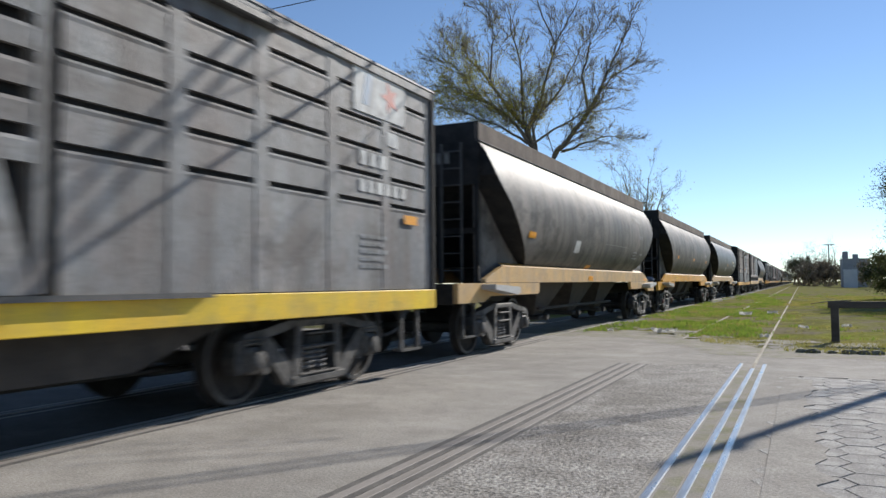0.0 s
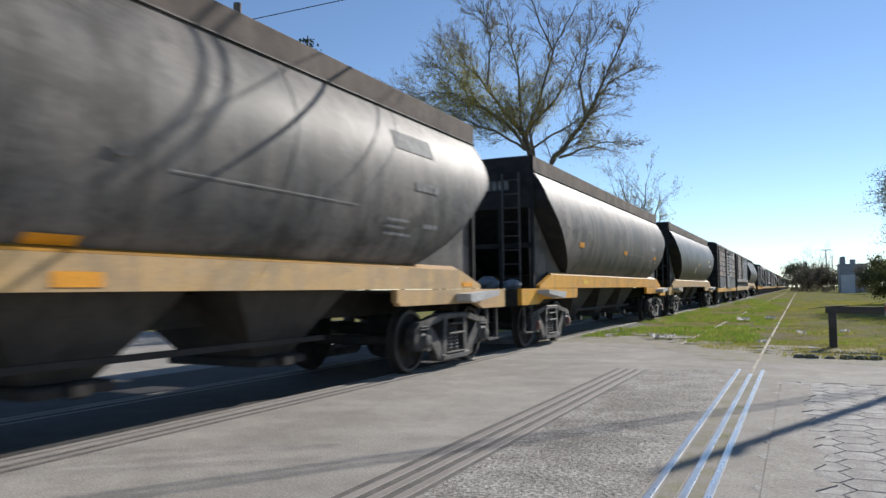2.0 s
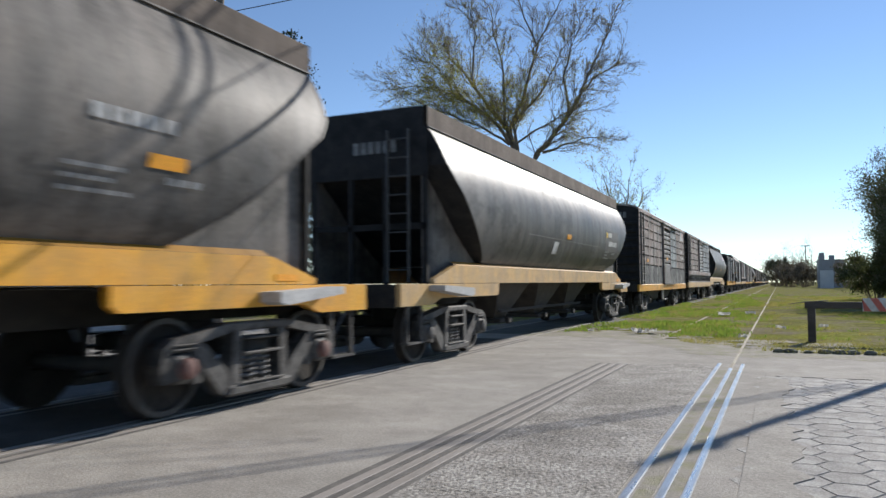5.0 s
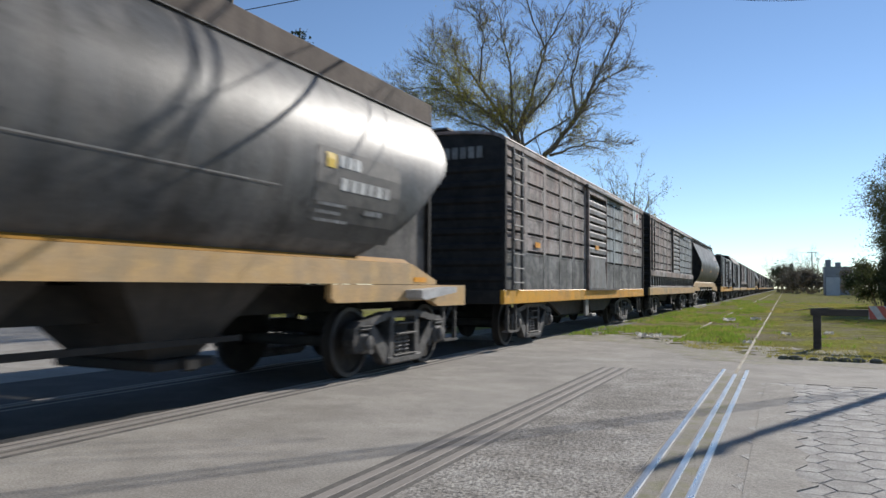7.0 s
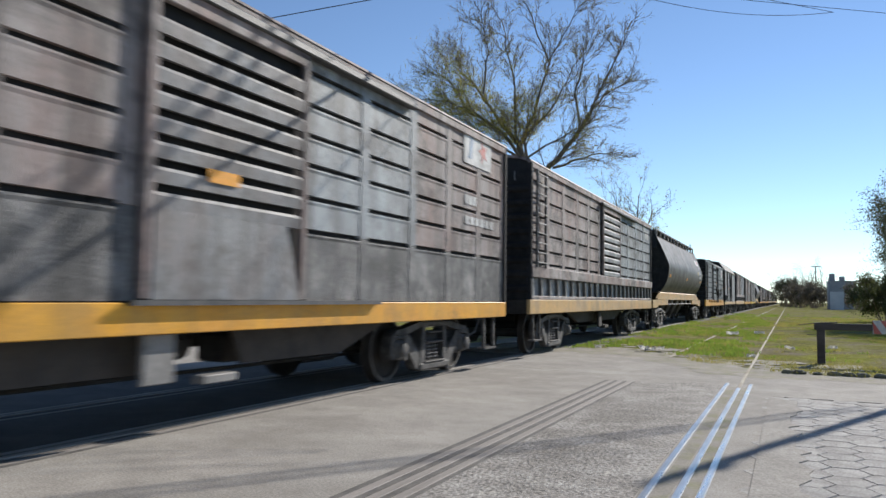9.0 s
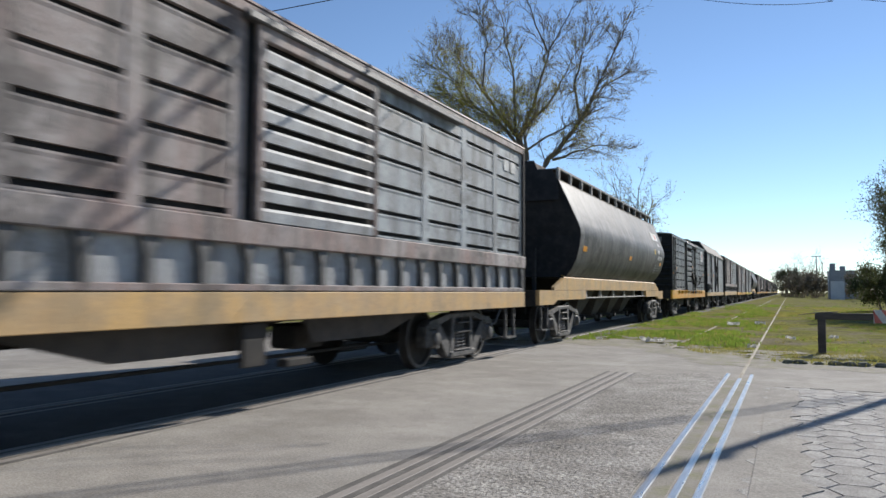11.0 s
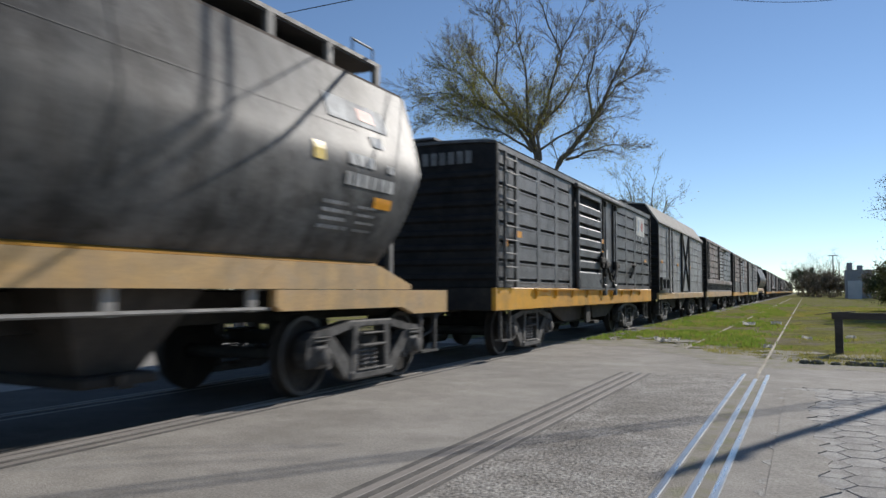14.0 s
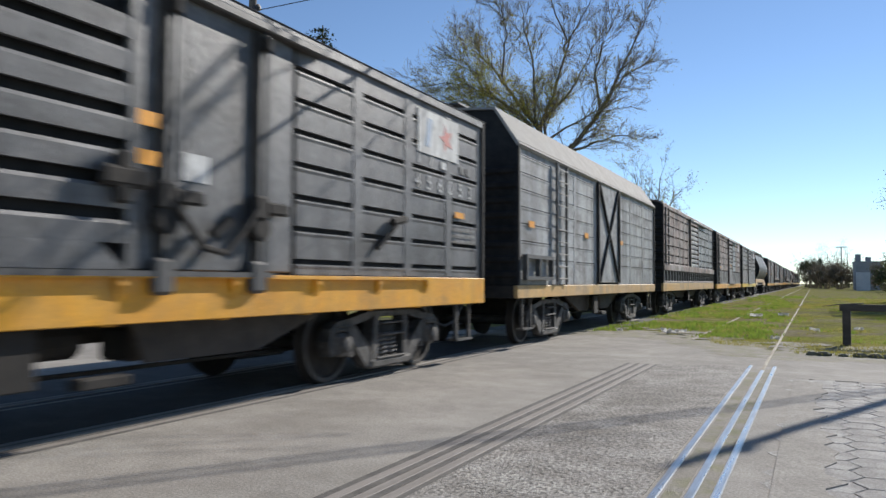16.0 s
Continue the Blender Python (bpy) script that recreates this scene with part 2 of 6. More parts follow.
CONIFERLEAF = surface("dark_conifer_needles", (0.022, 0.04, 0.018), (0.04, 0.06, 0.025), 0.85, coarse=1.2, bump=0, through_light=0.2)
DARKLEAF = surface("dark_evergreen_leaves", (0.03, 0.045, 0.018), (0.055, 0.07, 0.025), 0.8, coarse=0.8, bump=0, through_light=0.2)
HEDGELEAF = surface("olive_hedge_leaves", (0.07, 0.085, 0.03), (0.11, 0.12, 0.045), 0.8, coarse=0.8, bump=0, through_light=0.45)
POLEWOOD = surface("weathered_pole_wood", (0.10, 0.085, 0.07), (0.16, 0.14, 0.115), 0.9, coarse=4, stretch=(1, 1, 0.1))
BEAMWOOD = surface("dark_beam_wood", (0.055, 0.045, 0.038), (0.095, 0.08, 0.068), 0.85, coarse=4, stretch=(0.15, 1, 1))
SACK = surface("pale_plastic_sack", (0.13, 0.155, 0.19), (0.22, 0.25, 0.29), 0.5, coarse=6)
WIRE = surface("black_cable", (0.015, 0.015, 0.016), (0.03, 0.03, 0.03), 0.6, bump=0)
PLASTER = surface("pale_plaster", (0.46, 0.47, 0.48), (0.54, 0.54, 0.54), 0.9, coarse=0.7)
ROOFDARK = surface("dark_fascia", (0.05, 0.05, 0.055), (0.075, 0.07, 0.07), 0.8, coarse=1)
BLUEWALL = surface("pale_grey_blue_plaster", (0.24, 0.25, 0.265), (0.30, 0.305, 0.315), 0.9, coarse=0.7)
WINDOWGLASS = surface("dark_window_glass", (0.03, 0.035, 0.04), (0.04, 0.045, 0.05), 0.12, coarse=1, bump=0)
PAPER = surface("crumpled_white_litter", (0.66, 0.65, 0.63), (0.50, 0.49, 0.47), 0.8, coarse=9, through_light=0.5)
DRYLEAF = surface("dry_brown_brush", (0.10, 0.085, 0.062), (0.16, 0.135, 0.10), 0.85, coarse=0.8, bump=0, through_light=0.3)
TANRAIL = surface("sandy_rail_head", (0.40, 0.36, 0.28), (0.29, 0.25, 0.19), 0.8, coarse=2.5, stretch=(4, 0.5, 1), spec=0.2)
SOOTPATCH = surface("sooty_patch_paint", (0.045, 0.043, 0.042), (0.10, 0.093, 0.087), 0.6, metal=0.2, coarse=2.5, dust=(0.14, 0.125, 0.11), dust_cover=0.5)
# dark tone for stones that replace the shadow under the verge grass
SHADESTONE = surface("dark_verge_shade", (0.13, 0.12, 0.085), (0.20, 0.19, 0.13), 0.95, coarse=6)
FADED = surface("sooty_faded_number", (0.25, 0.25, 0.243), (0.14, 0.14, 0.136), 0.8, coarse=6)


def ground_material():
    """Grass sward, trodden earth and dust, mixed by noise in world size."""
    m = surface("grass_and_earth", (0.225, 0.195, 0.145), (0.215, 0.225, 0.055), 0.95, fine=9, coarse=0.42, bump=0.8, dust=(0.26, 0.24, 0.10), dust_cover=0.7, spec=0.0, contrast=2.2, runs=(0.13, 0.125, 0.05), runs_cover=0.6, patch=(0.42, 0.56))
    return m


SWARD = ground_material()
EARTH = surface("trodden_earth", (0.26, 0.235, 0.195), (0.33, 0.30, 0.255), 0.95, fine=40, coarse=1.2, bump=0.7, dust=(0.20, 0.21, 0.07), dust_cover=0.65, spec=0.2)


# ---- mesh tools ----
class Mesh:
    """Collects solids, in metres, for one mesh."""

    def __init__(self):
        self.v, self.f = [], []

    def add(self, verts, faces):
        k = len(self.v)
        self.v += [tuple(p) for p in verts]
        self.f += [tuple(i + k for i in f) for f in faces]
        return self

    def box(self, x0, x1, y0, y1, z0, z1, b=0.0):
        """A box; b chamfers its edges."""
        if b <= 0:
            v = [(x, y, z) for x in (x0, x1) for y in (y0, y1) for z in (z0, z1)]
            return self.add(v, [(0, 1, 3, 2), (4, 6, 7, 5), (0, 4, 5, 1), (2, 3, 7, 6), (0, 2, 6, 4), (1, 5, 7, 3)])
        b = min(b, (x1 - x0) / 2.2, (y1 - y0) / 2.2, (z1 - z0) / 2.2)
        bm = bmesh.new()
        lo, hi = (x0, y0, z0), (x1, y1, z1)
        for sx in (0, 1):
            for sy in (0, 1):
                for sz in (0, 1):
                    c = [(lo, hi)[s][i] for i, s in enumerate((sx, sy, sz))]
                    for ax in range(3):
                        p = [c[i] + (b if (sx, sy, sz)[i] == 0 else -b) if i != ax else c[i] for i in range(3)]
                        bm.verts.new(p)
        r = bmesh.ops.convex_hull(bm, input=bm.verts)
        bm.verts.index_update()
        self.add([p.co[:] for p in bm.verts], [[p.index for p in f.verts] for f in bm.faces])
        bm.free()
        return self

    def prism(self, axis, outline, a, b):
        """An outline extruded along an axis from a to b. The outline's pair are the other two axes in x, y, z order."""
        def at(p, t):
            return {"x": (t, p[0], p[1]), "y": (p[0], t, p[1]), "z": (p[0], p[1], t)}[axis]
        n = len(outline)
        v = [at(p, a) for p in outline] + [at(p, b) for p in outline]
        f = [tuple(range(n))[::-1], tuple(range(n, 2 * n))] + [(i, (i + 1) % n, n + (i + 1) % n, n + i) for i in range(n)]
        return self.add(v, f)

    def tube(self, points, radii, n=6, caps=True):
        """A tapered tube along points."""
        pts = [Vector(p) for p in points]
        if isinstance(radii, (int, float)):
            radii = [radii] * len(pts)
        v, k = [], len(pts)
        for i, p in enumerate(pts):
            d = (pts[min(i + 1, k - 1)] - pts[max(i - 1, 0)]).normalized()
            s = d.cross(Vector((0.3, 0.1, 1)) if abs(d.z) < 0.9 else Vector((1, 0.2, 0))).normalized()
            u = d.cross(s)
            v += [p + (s * math.cos(a) + u * math.sin(a)) * radii[i] for a in (2 * math.pi * j / n for j in range(n))]
        f = [(i * n + j, i * n + (j + 1) % n, (i + 1) * n + (j + 1) % n, (i + 1) * n + j) for i in range(k - 1) for j in range(n)]
        if caps:
            f += [tuple(range(n))[::-1], tuple(range((k - 1) * n, k * n))]
        return self.add(v, f)

    def revolve(self, axis_at, profile, n=28):
        """A profile of (x, radius) turned about the x axis through axis_at."""
        ax, ay, az = axis_at
        v = [(ax + x, ay + r * math.cos(a), az + r * math.sin(a)) for x, r in profile for a in (2 * math.pi * j / n for j in range(n))]
        k = len(profile)
        f = [(i * n + j, i * n + (j + 1) % n, (i + 1) * n + (j + 1) % n, (i + 1) * n + j) for i in range(k - 1) for j in range(n)]
        return self.add(v, f)


def mesh_of(name, src, material, smooth=False):
    me = bpy.data.meshes.new(name)
    me.from_pydata(src.v, [], src.f)
    me.materials.append(material)
    bm = bmesh.new()
    bm.from_mesh(me)
    bmesh.ops.recalc_face_normals(bm, faces=bm.faces)
    if smooth:
        for f in bm.faces:
            f.smooth = True
        for e in bm.edges:
            if len(e.link_faces) == 2 and e.calc_face_angle(0) > radians(38):
                e.smooth = False
    bm.to_mesh(me)
    bm.free()
    return me


def part(name, src, material, parent, label="", smooth=False, at=None):
    """ONE mesh object under a thing or a part."""
    ob = new(name, mesh_of(name, src, material, smooth))
    ob.parent = parent
    if at:
        ob.location = at
    if label:
        tagged(ob, label)
    return ob


def thing(name, label, category, group="", at=(0, 0, 0)):
    ob = new(name)
    ob.empty_display_size = 0.3
    ob.location = at
    return tagged(ob, label, category, group)


def solid(name, src, material, label, category="", kind="", smooth=False, group=""):
    ob = new(name, mesh_of(name, src, material, smooth))
    return tagged(ob, label, category, group, kind)


# ---- the plan ----
TRACK_X = -6.13                      # centre line of the track that the train uses
GAUGE = 0.87                          # half the distance between the rail heads
WHEEL_R = 0.46
ROAD_END = 13.9                       # where the crossing's asphalt gives way to grass


# ---- ground, road, rails ----
def build_ground():
    g = Mesh()
    n = 60
    xs = [-900 + 1800 * i / n for i in range(n + 1)]
    v = [(x, y, -0.012) for y in xs for x in xs]
    g.add(v, [(j * (n + 1) + i, j * (n + 1) + i + 1, (j + 1) * (n + 1) + i + 1, (j + 1) * (n + 1) + i) for j in range(n) for i in range(n)])
    solid("ground", g, SWARD, "patchy spring grass and trodden earth along the railway", "ground", "structure")

    rnd = random.Random(3)
    edge = []
    x = -60.0
    while x < -0.3:
        base = 13.6 + (3.6 * max(0.0, min(1.0, (-x - 0.8) / 2.6)))
        edge.append((x, base + rnd.uniform(-0.22, 0.22)))
        x += 0.45 if x > -9 else 3.0
    edge.append((-0.2, 13.75))
    a = Mesh()
    # the slab, then the strip beyond the pavers
    a.prism("z", [(-60, -25), (-0.2, -25), (-0.2, 13.75)] + edge[::-1][1:], -0.12, 0.0)
    a.prism("z", [(-0.2, 10.62), (30, 10.62), (30, 13.9), (6, 14.0), (3, 13.85), (1.2, 13.95), (-0.2, 13.75)], -0.12, 0.0)
    solid("road", a, ASPHALT, "cracked dusty grey asphalt of the level crossing", "road", "structure")
    strip = Mesh().prism("z", [(-2.10, -8), (-0.90, -8), (-0.90, 11.5), (-1.3, 11.8), (-1.8, 11.3), (-2.10, 11.5)], -0.1, 0.004)
    solid("road_strip", strip, AGGREGATE, "coarse worn asphalt between the rails of the disused track", "road", "structure")
    e = Mesh()
    for i in range(230):
        cx = rnd.uniform(-5.2, 1.4)
        far = i % 2
        cy = 13.7 + 3.6 * max(0.0, min(1.0, (-cx - 0.8) / 2.6)) + (rnd.uniform(0.6, 3.2) if far else rnd.uniform(-0.35, 0.9))
        r = rnd.uniform(0.12, 0.38) if far else rnd.uniform(0.2, 0.7)
        pts = [(cx + r * rnd.uniform(0.6, 1.2) * math.cos(t * 0.5236), cy + 0.7 * r * rnd.uniform(0.6, 1.2) * math.sin(t * 0.5236)) for t in range(12)]
        z = 0.0006 + i * 0.000012
        e.add([(px, py, z) for px, py in pts], [tuple(range(12))])
    solid("bare_earth", e, EARTH, "bare trodden earth where the asphalt meets the grass", "earth", kind="stuff")


def rail_profile(x, w=0.036, top=0.012):
    return [(x - w, -0.1), (x + w, -0.1), (x + w, top - 0.006), (x + w * 0.8, top), (x - w * 0.8, top), (x - w, top - 0.006)]


def build_rails():
    def rail(name, x, y0, y1, mat, label, w=0.036, top=0.012):
        m = Mesh().prism("y", rail_profile(x, w, top), y0, y1)
        return solid(name, m, mat, label, "rail", "structure")

    # the second track: three polished rails and three dull ones in the road, then two thin rails through the grass
    for x in (-0.85, -0.66, -0.525):
        rail("rail", x, -8, 11.9 if x != -0.66 else 11.3, RAILBRIGHT, "polished steel rail set flush in the asphalt", 0.027, 0.008)
    rail("rail", -0.665, 11.3, 420, TANRAIL, "rusty rail running on through the grass", 0.024, 0.0085)
    for x in (-2.47, -2.33, -2.19):
        rail("rail", x, -8, 11.4, RAILDULL, "dusty steel rail set flush in the asphalt", 0.042, 0.004)
    rail("rail", -2.36, 16.6, 420, TANRAIL, "rusty rail half buried in grass", 0.026, 0.012)
    # this slab paints the train's shadow into the paving, darker than the road
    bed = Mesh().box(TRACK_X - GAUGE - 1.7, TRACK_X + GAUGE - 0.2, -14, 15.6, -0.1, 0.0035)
    solid("track_bed", bed, BEDSHADE, "paving of the crossing, coloured near black to deepen the train's shadow", "road", "structure")
    ballast = Mesh().box(TRACK_X - 1.7, TRACK_X + 1.45, 15.6, 520, -0.1, -0.005)
    solid("ballast", ballast, BALLAST, "dark soiled ballast under the train's track", "ballast", "structure")
    # the train's track, with check rails in the road
    for side in (-1, 1):
        x = TRACK_X + side * GAUGE
        rail("rail", x, -60, 600, RAILDULL, "worn running rail under the train", 0.036, 0.012)
        for d in (-0.15, 0.17):
            rail("check_rail", x + d, -12, 15.5, RAILDULL, "dusty check rail beside the running rail", 0.04, 0.004)
    for x in (-2.40, -2.26, -2.535, -2.12, -0.755, -0.59, TRACK_X + GAUGE - 0.075, TRACK_X + GAUGE + 0.085, TRACK_X + GAUGE + 0.235, TRACK_X - GAUGE - 0.075, TRACK_X - GAUGE + 0.085):
        w = 0.028 if x < -0.8 else 0.05
        g = Mesh().box(x - w, x + w, -8, 11.4 if x > -3 else 15.5, -0.05, 0.0025)
        solid("rail_groove", g, GROOVE if x < -0.8 else EARTH, "dirt-filled flange groove beside the rail", "groove", "structure")


def build_pavers():
    slab = Mesh().prism("z", [(-0.2, -8), (9, -8), (9, 10.61), (-0.2, 10.61)], -0.12, -0.0065)
    bed = solid("pavement", slab, JOINT, "hexagonal concrete paving with sandy joints", "pavement", "structure")
    kerb = Mesh().box(-0.197, -0.075, -8, 10.6, -0.1, 0.0015)
    solid("paving_edge", kerb, ASPHALT, "worn flush concrete edging beside the paving", "kerb", "structure")
    rnd = random.Random(41)
    pts, y = [], 0.0
    while y < 10.3:
        pts.append((0.04 + 0.022 * max(0.0, 8.0 - y) + rnd.uniform(-0.07, 0.09), y))
        y += rnd.uniform(0.10, 0.22)
    dirt = Mesh().prism("z", [(-0.25, 0.0)] + pts + [(-0.25, 10.4)], -0.02, 0.0085)
    solid("blown_dust", dirt, ASPHALT, "trodden grit lying over the edge of the paving", "dust", kind="stuff")
    return bed


def paver_pieces(bed):
    """Hexagonal pavers, slightly uneven, those beside the rails first."""
    R = 0.172
    def hexa(r):
        m = Mesh()
        top, low = [], []
        for k in range(6):
            a = radians(60 * k)
            top.append((r * 0.97 * math.cos(a), r * 0.97 * math.sin(a), 0.0))
            low.append((r * math.cos(a), r * math.sin(a), -0.009))
        base = [(x, y, -0.05) for x, y, z in low]
        m.add(top + low + base, [tuple(range(6))] + [(i, (i + 1) % 6, 6 + (i + 1) % 6, 6 + i) for i in range(6)] + [(6 + i, 6 + (i + 1) % 6, 12 + (i + 1) % 6, 12 + i) for i in range(6)])
        return mesh_of("paver", m, PAVER)
    shapes = [hexa(R * 0.988), hexa(R * 0.98), hexa(R * 0.972)]
    rnd = random.Random(11)
    made, rest = 0, Mesh()
    spots = []
    for i in range(-1, 40):
        for j in range(70):
            x = 0.10 + i * 1.5 * R
            y = -2.0 + j * math.sqrt(3) * R + (i % 2) * math.sqrt(3) * R / 2
            if x < 6.0 and y < 10.55:
                spots.append((x + 1.6 * abs(y - 7.0) * 0.12, x, y))
    spots.sort()
    for _, x, y in spots:
        if made < 290 and y > 2.6:
            ob = new("paver", shapes[rnd.randrange(3)])
            ob.parent = bed
            ob.matrix_local = pose(x, y, rnd.uniform(-0.0025, 0.0015), rnd.uniform(-0.35, 0.35), rnd.uniform(-0.35, 0.35), rnd.choice((0, 60, 120)) + rnd.uniform(-1.5, 1.5))
            made += 1
        else:
            z = rnd.uniform(-0.006, 0.004)
            r = R * 0.95
            ring = [(x + r * math.cos(radians(60 * k)), y + r * math.sin(radians(60 * k))) for k in range(6)]
            rest.add([(a, b, z) for a, b in ring] + [(a, b, z - 0.05) for a, b in ring], [tuple(range(6))] + [(k, (k + 1) % 6, 6 + (k + 1) % 6, 6 + k) for k in range(6)])
    o = part("pavers", rest, PAVER, bed)
    tagged(o, kind="stuff")


# ---- wagon parts ----
def wheel_mesh():
    m = Mesh().revolve((0, 0, 0), [(-0.07, 0.10), (-0.075, 0.47), (-0.055, 0.485), (-0.042, WHEEL_R + 0.005), (0.062, WHEEL_R - 0.004), (0.066, WHEEL_R - 0.06), (0.03, WHEEL_R - 0.075), (0.0, 0.24), (0.02, 0.13), (0.075, 0.115), (0.075, 0.0)], 32)
    return mesh_of("wheel", m, WHEEL, True)


WHEEL_MESH = wheel_mesh()
RIM_MESH = mesh_of("rim", Mesh().revolve((0, 0, 0), [(0.0645, WHEEL_R - 0.056), (0.0685, WHEEL_R - 0.052), (0.0685, WHEEL_R - 0.006), (0.0645, WHEEL_R - 0.003)], 32), TREAD, True)
AXLE_MESH = mesh_of("wheelset", Mesh().tube([(-1.0, 0, 0), (1.0, 0, 0)], 0.075, 12), UNDER, True)


def sideframe_mesh():
    """A cast truss: arched top chord, hooded ends over the journals, slanting struts, a heavy bottom chord, a window for the springs."""
    m = Mesh()
    w = 0.085
    for s in (-1, 1):
        m.prism("x", [(s * 1.38, 0.50), (s * 1.34, 0.66), (s * 1.20, 0.745), (s * 0.95, 0.77), (s * 0.50, 0.85), (s * 0.50, 0.755), (s * 0.86, 0.69), (s * 0.98, 0.62), (s * 1.26, 0.62), (s * 1.28, 0.50)], -w, w)
        m.prism("x", [(s * 1.39, 0.52), (s * 1.29, 0.52), (s * 1.26, 0.36), (s * 1.34, 0.34)], -w, w)
        m.prism("x", [(s * 1.02, 0.64), (s * 0.84, 0.68), (s * 0.52, 0.40), (s * 0.40, 0.14), (s * 0.58, 0.16)], -w * 0.9, w * 0.9)
        m.prism("x", [(s * 0.94, 0.62), (s * 0.86, 0.60), (s * 0.84, 0.32), (s * 0.93, 0.30)], -w * 0.7, w * 0.7)
        m.prism("x", [(s * 0.30, 0.80), (s * 0.42, 0.80), (s * 0.46, 0.22), (s * 0.33, 0.22)], -w, w)
        for z in (0.635, 0.675):
            m.box(-w - 0.03, w + 0.03, s * 1.10 - 0.15, s * 1.10 + 0.15, z, z + 0.018, 0.005)
    m.box(-w, w, -0.52, 0.52, 0.765, 0.855, 0.02)
    m.box(-w * 1.3, w * 1.3, -0.50, 0.50, 0.125, 0.235, 0.025)
    # ledges that catch the light: spring plate, bolster end
    m.box(-w * 1.45, w * 1.45, -0.36, 0.36, 0.235, 0.255, 0.006)
    m.box(-w * 1.6, w * 1.6, -0.30, 0.30, 0.525, 0.555, 0.008)
    m.box(-w * 1.5, w * 1.5, -0.26, 0.26, 0.675, 0.70, 0.008)
    return mesh_of("side_frame", m, CAST)


SIDEFRAME_MESH = sideframe_mesh()


def spring_mesh():
    m = Mesh()
    pts = [(0.066 * math.cos(t * 0.7), 0.066 * math.sin(t * 0.7), 0.25 + 0.0062 * t) for t in range(46)]
    return mesh_of("spring", m.tube(pts, 0.017, 5), BRIGHTCAST, True)


SPRING_MESH = spring_mesh()
JOURNAL_MESH = mesh_of("journal_box", Mesh().box(-0.1, 0.11, -0.13, 0.13, -0.14, 0.13, 0.035), CAST)
GREYCAP_MESH = mesh_of("bearing_cap", Mesh().revolve((0, 0, 0), [(0.10, 0.10), (0.16, 0.095), (0.175, 0.07), (0.175, 0.0)], 14), CAST, True)
CAP_MESH = mesh_of("bearing_cap", Mesh().revolve((0, 0, 0), [(0.10, 0.10), (0.16, 0.095), (0.175, 0.07), (0.175, 0.0)], 14), RUSTCAP, True)
BOLSTER_MESH = mesh_of("bogie", Mesh().box(-1.12, 1.12, -0.2, 0.2, 0.5, 0.68, 0.03).box(-0.3, 0.3, -0.3, 0.3, 0.62, 0.85, 0.03).box(-1.0, 1.0, -0.06, 0.06, 0.3, 0.4, 0.01), UNDER)
SHOE_MESH = mesh_of("brake_shoe", Mesh().box(-0.05, 0.05, -0.045, 0.045, -0.16, 0.16, 0.015), CHUTE)
WHEELBASE = 2.2


def child(name, mesh, parent, at=(0, 0, 0)):
    ob = new(name, mesh)
    ob.parent = parent
    ob.location = at
    return ob


def add_bogie(w, y, caps=False):
    """A three-piece bogie under wagon w, centred at y; its wheelsets roll."""
    b = child("bogie", BOLSTER_MESH, w, (0, y, 0))
    for sx in (-1, 1):
        child("side_frame", SIDEFRAME_MESH, b, (sx * 1.08, 0, 0))
        for dy in (-0.12, 0.10):
            child("spring", SPRING_MESH, b, (sx * 1.08, dy, 0))
        for sy in (-1, 1):
            j = child("journal_box", JOURNAL_MESH, b, (sx * 1.08, sy * WHEELBASE / 2, 0.47))
            if sx > 0:
                child("bearing_cap", CAP_MESH if caps else GREYCAP_MESH, b, (1.08, sy * WHEELBASE / 2, 0.47))
            child("brake_shoe", SHOE_MESH, b, (sx * 0.87, sy * (WHEELBASE / 2 - WHEEL_R - 0.06), 0.46))
    for sy in (-1, 1):
        ax = child("wheelset", AXLE_MESH, w, (0, y + sy * WHEELBASE / 2, WHEEL_R + 0.012))
        for sx in (-1, 1):
            wh = child("wheel", WHEEL_MESH, ax, (sx * GAUGE, 0, 0))
            rm = child("rim", RIM_MESH, ax, (sx * GAUGE, 0, 0))
            if sx < 0:
                wh.rotation_euler = rm.rotation_euler = (0, 0, math.pi)


COUPLER_MESH = mesh_of("coupler", Mesh().box(-0.09, 0.09, -0.62, 0.35, 0.86, 1.04, 0.03).box(-0.17, 0.12, -0.72, -0.45, 0.80, 1.10, 0.05).box(-0.2, 0.2, -0.06, 0.05, 0.74, 1.16, 0.02), UNDER)


def add_ends(w, length, z_low):
    """Couplers, brake hoses and corner steps."""
    for k in (0, 1):
        c = child("coupler", COUPLER_MESH, w, (0, 0 if k == 0 else length, 0))
        if k:
            c.rotation_euler = (0, 0, math.pi)
        h = Mesh()
        s = -1 if k == 0 else 1
        y = 0 if k == 0 else length
        h.tube([(0.35, y, 0.86), (0.36, y + s * 0.15, 0.80), (0.32, y + s * 0.35, 0.52), (0.2, y + s * 0.55, 0.42), (0.05, y + s * 0.66, 0.5)], 0.025, 6)
        part("brake_hose", h, LADDER, w, smooth=True)


def add_step(w, y, hw, z_top, z_low=0.36, wide=0.5, mat=None):
    m = Mesh()
    m.box(hw - 0.05, hw + 0.0, y, y + 0.05, z_low, z_top)
    m.box(hw - 0.05, hw + 0.0, y + wide - 0.05, y + wide, z_low, z_top)
    m.box(hw - 0.12, hw + 0.03, y - 0.01, y + wide + 0.01, z_low - 0.03, z_low)
    part("step", m, CAST, w, "worn steel corner step")


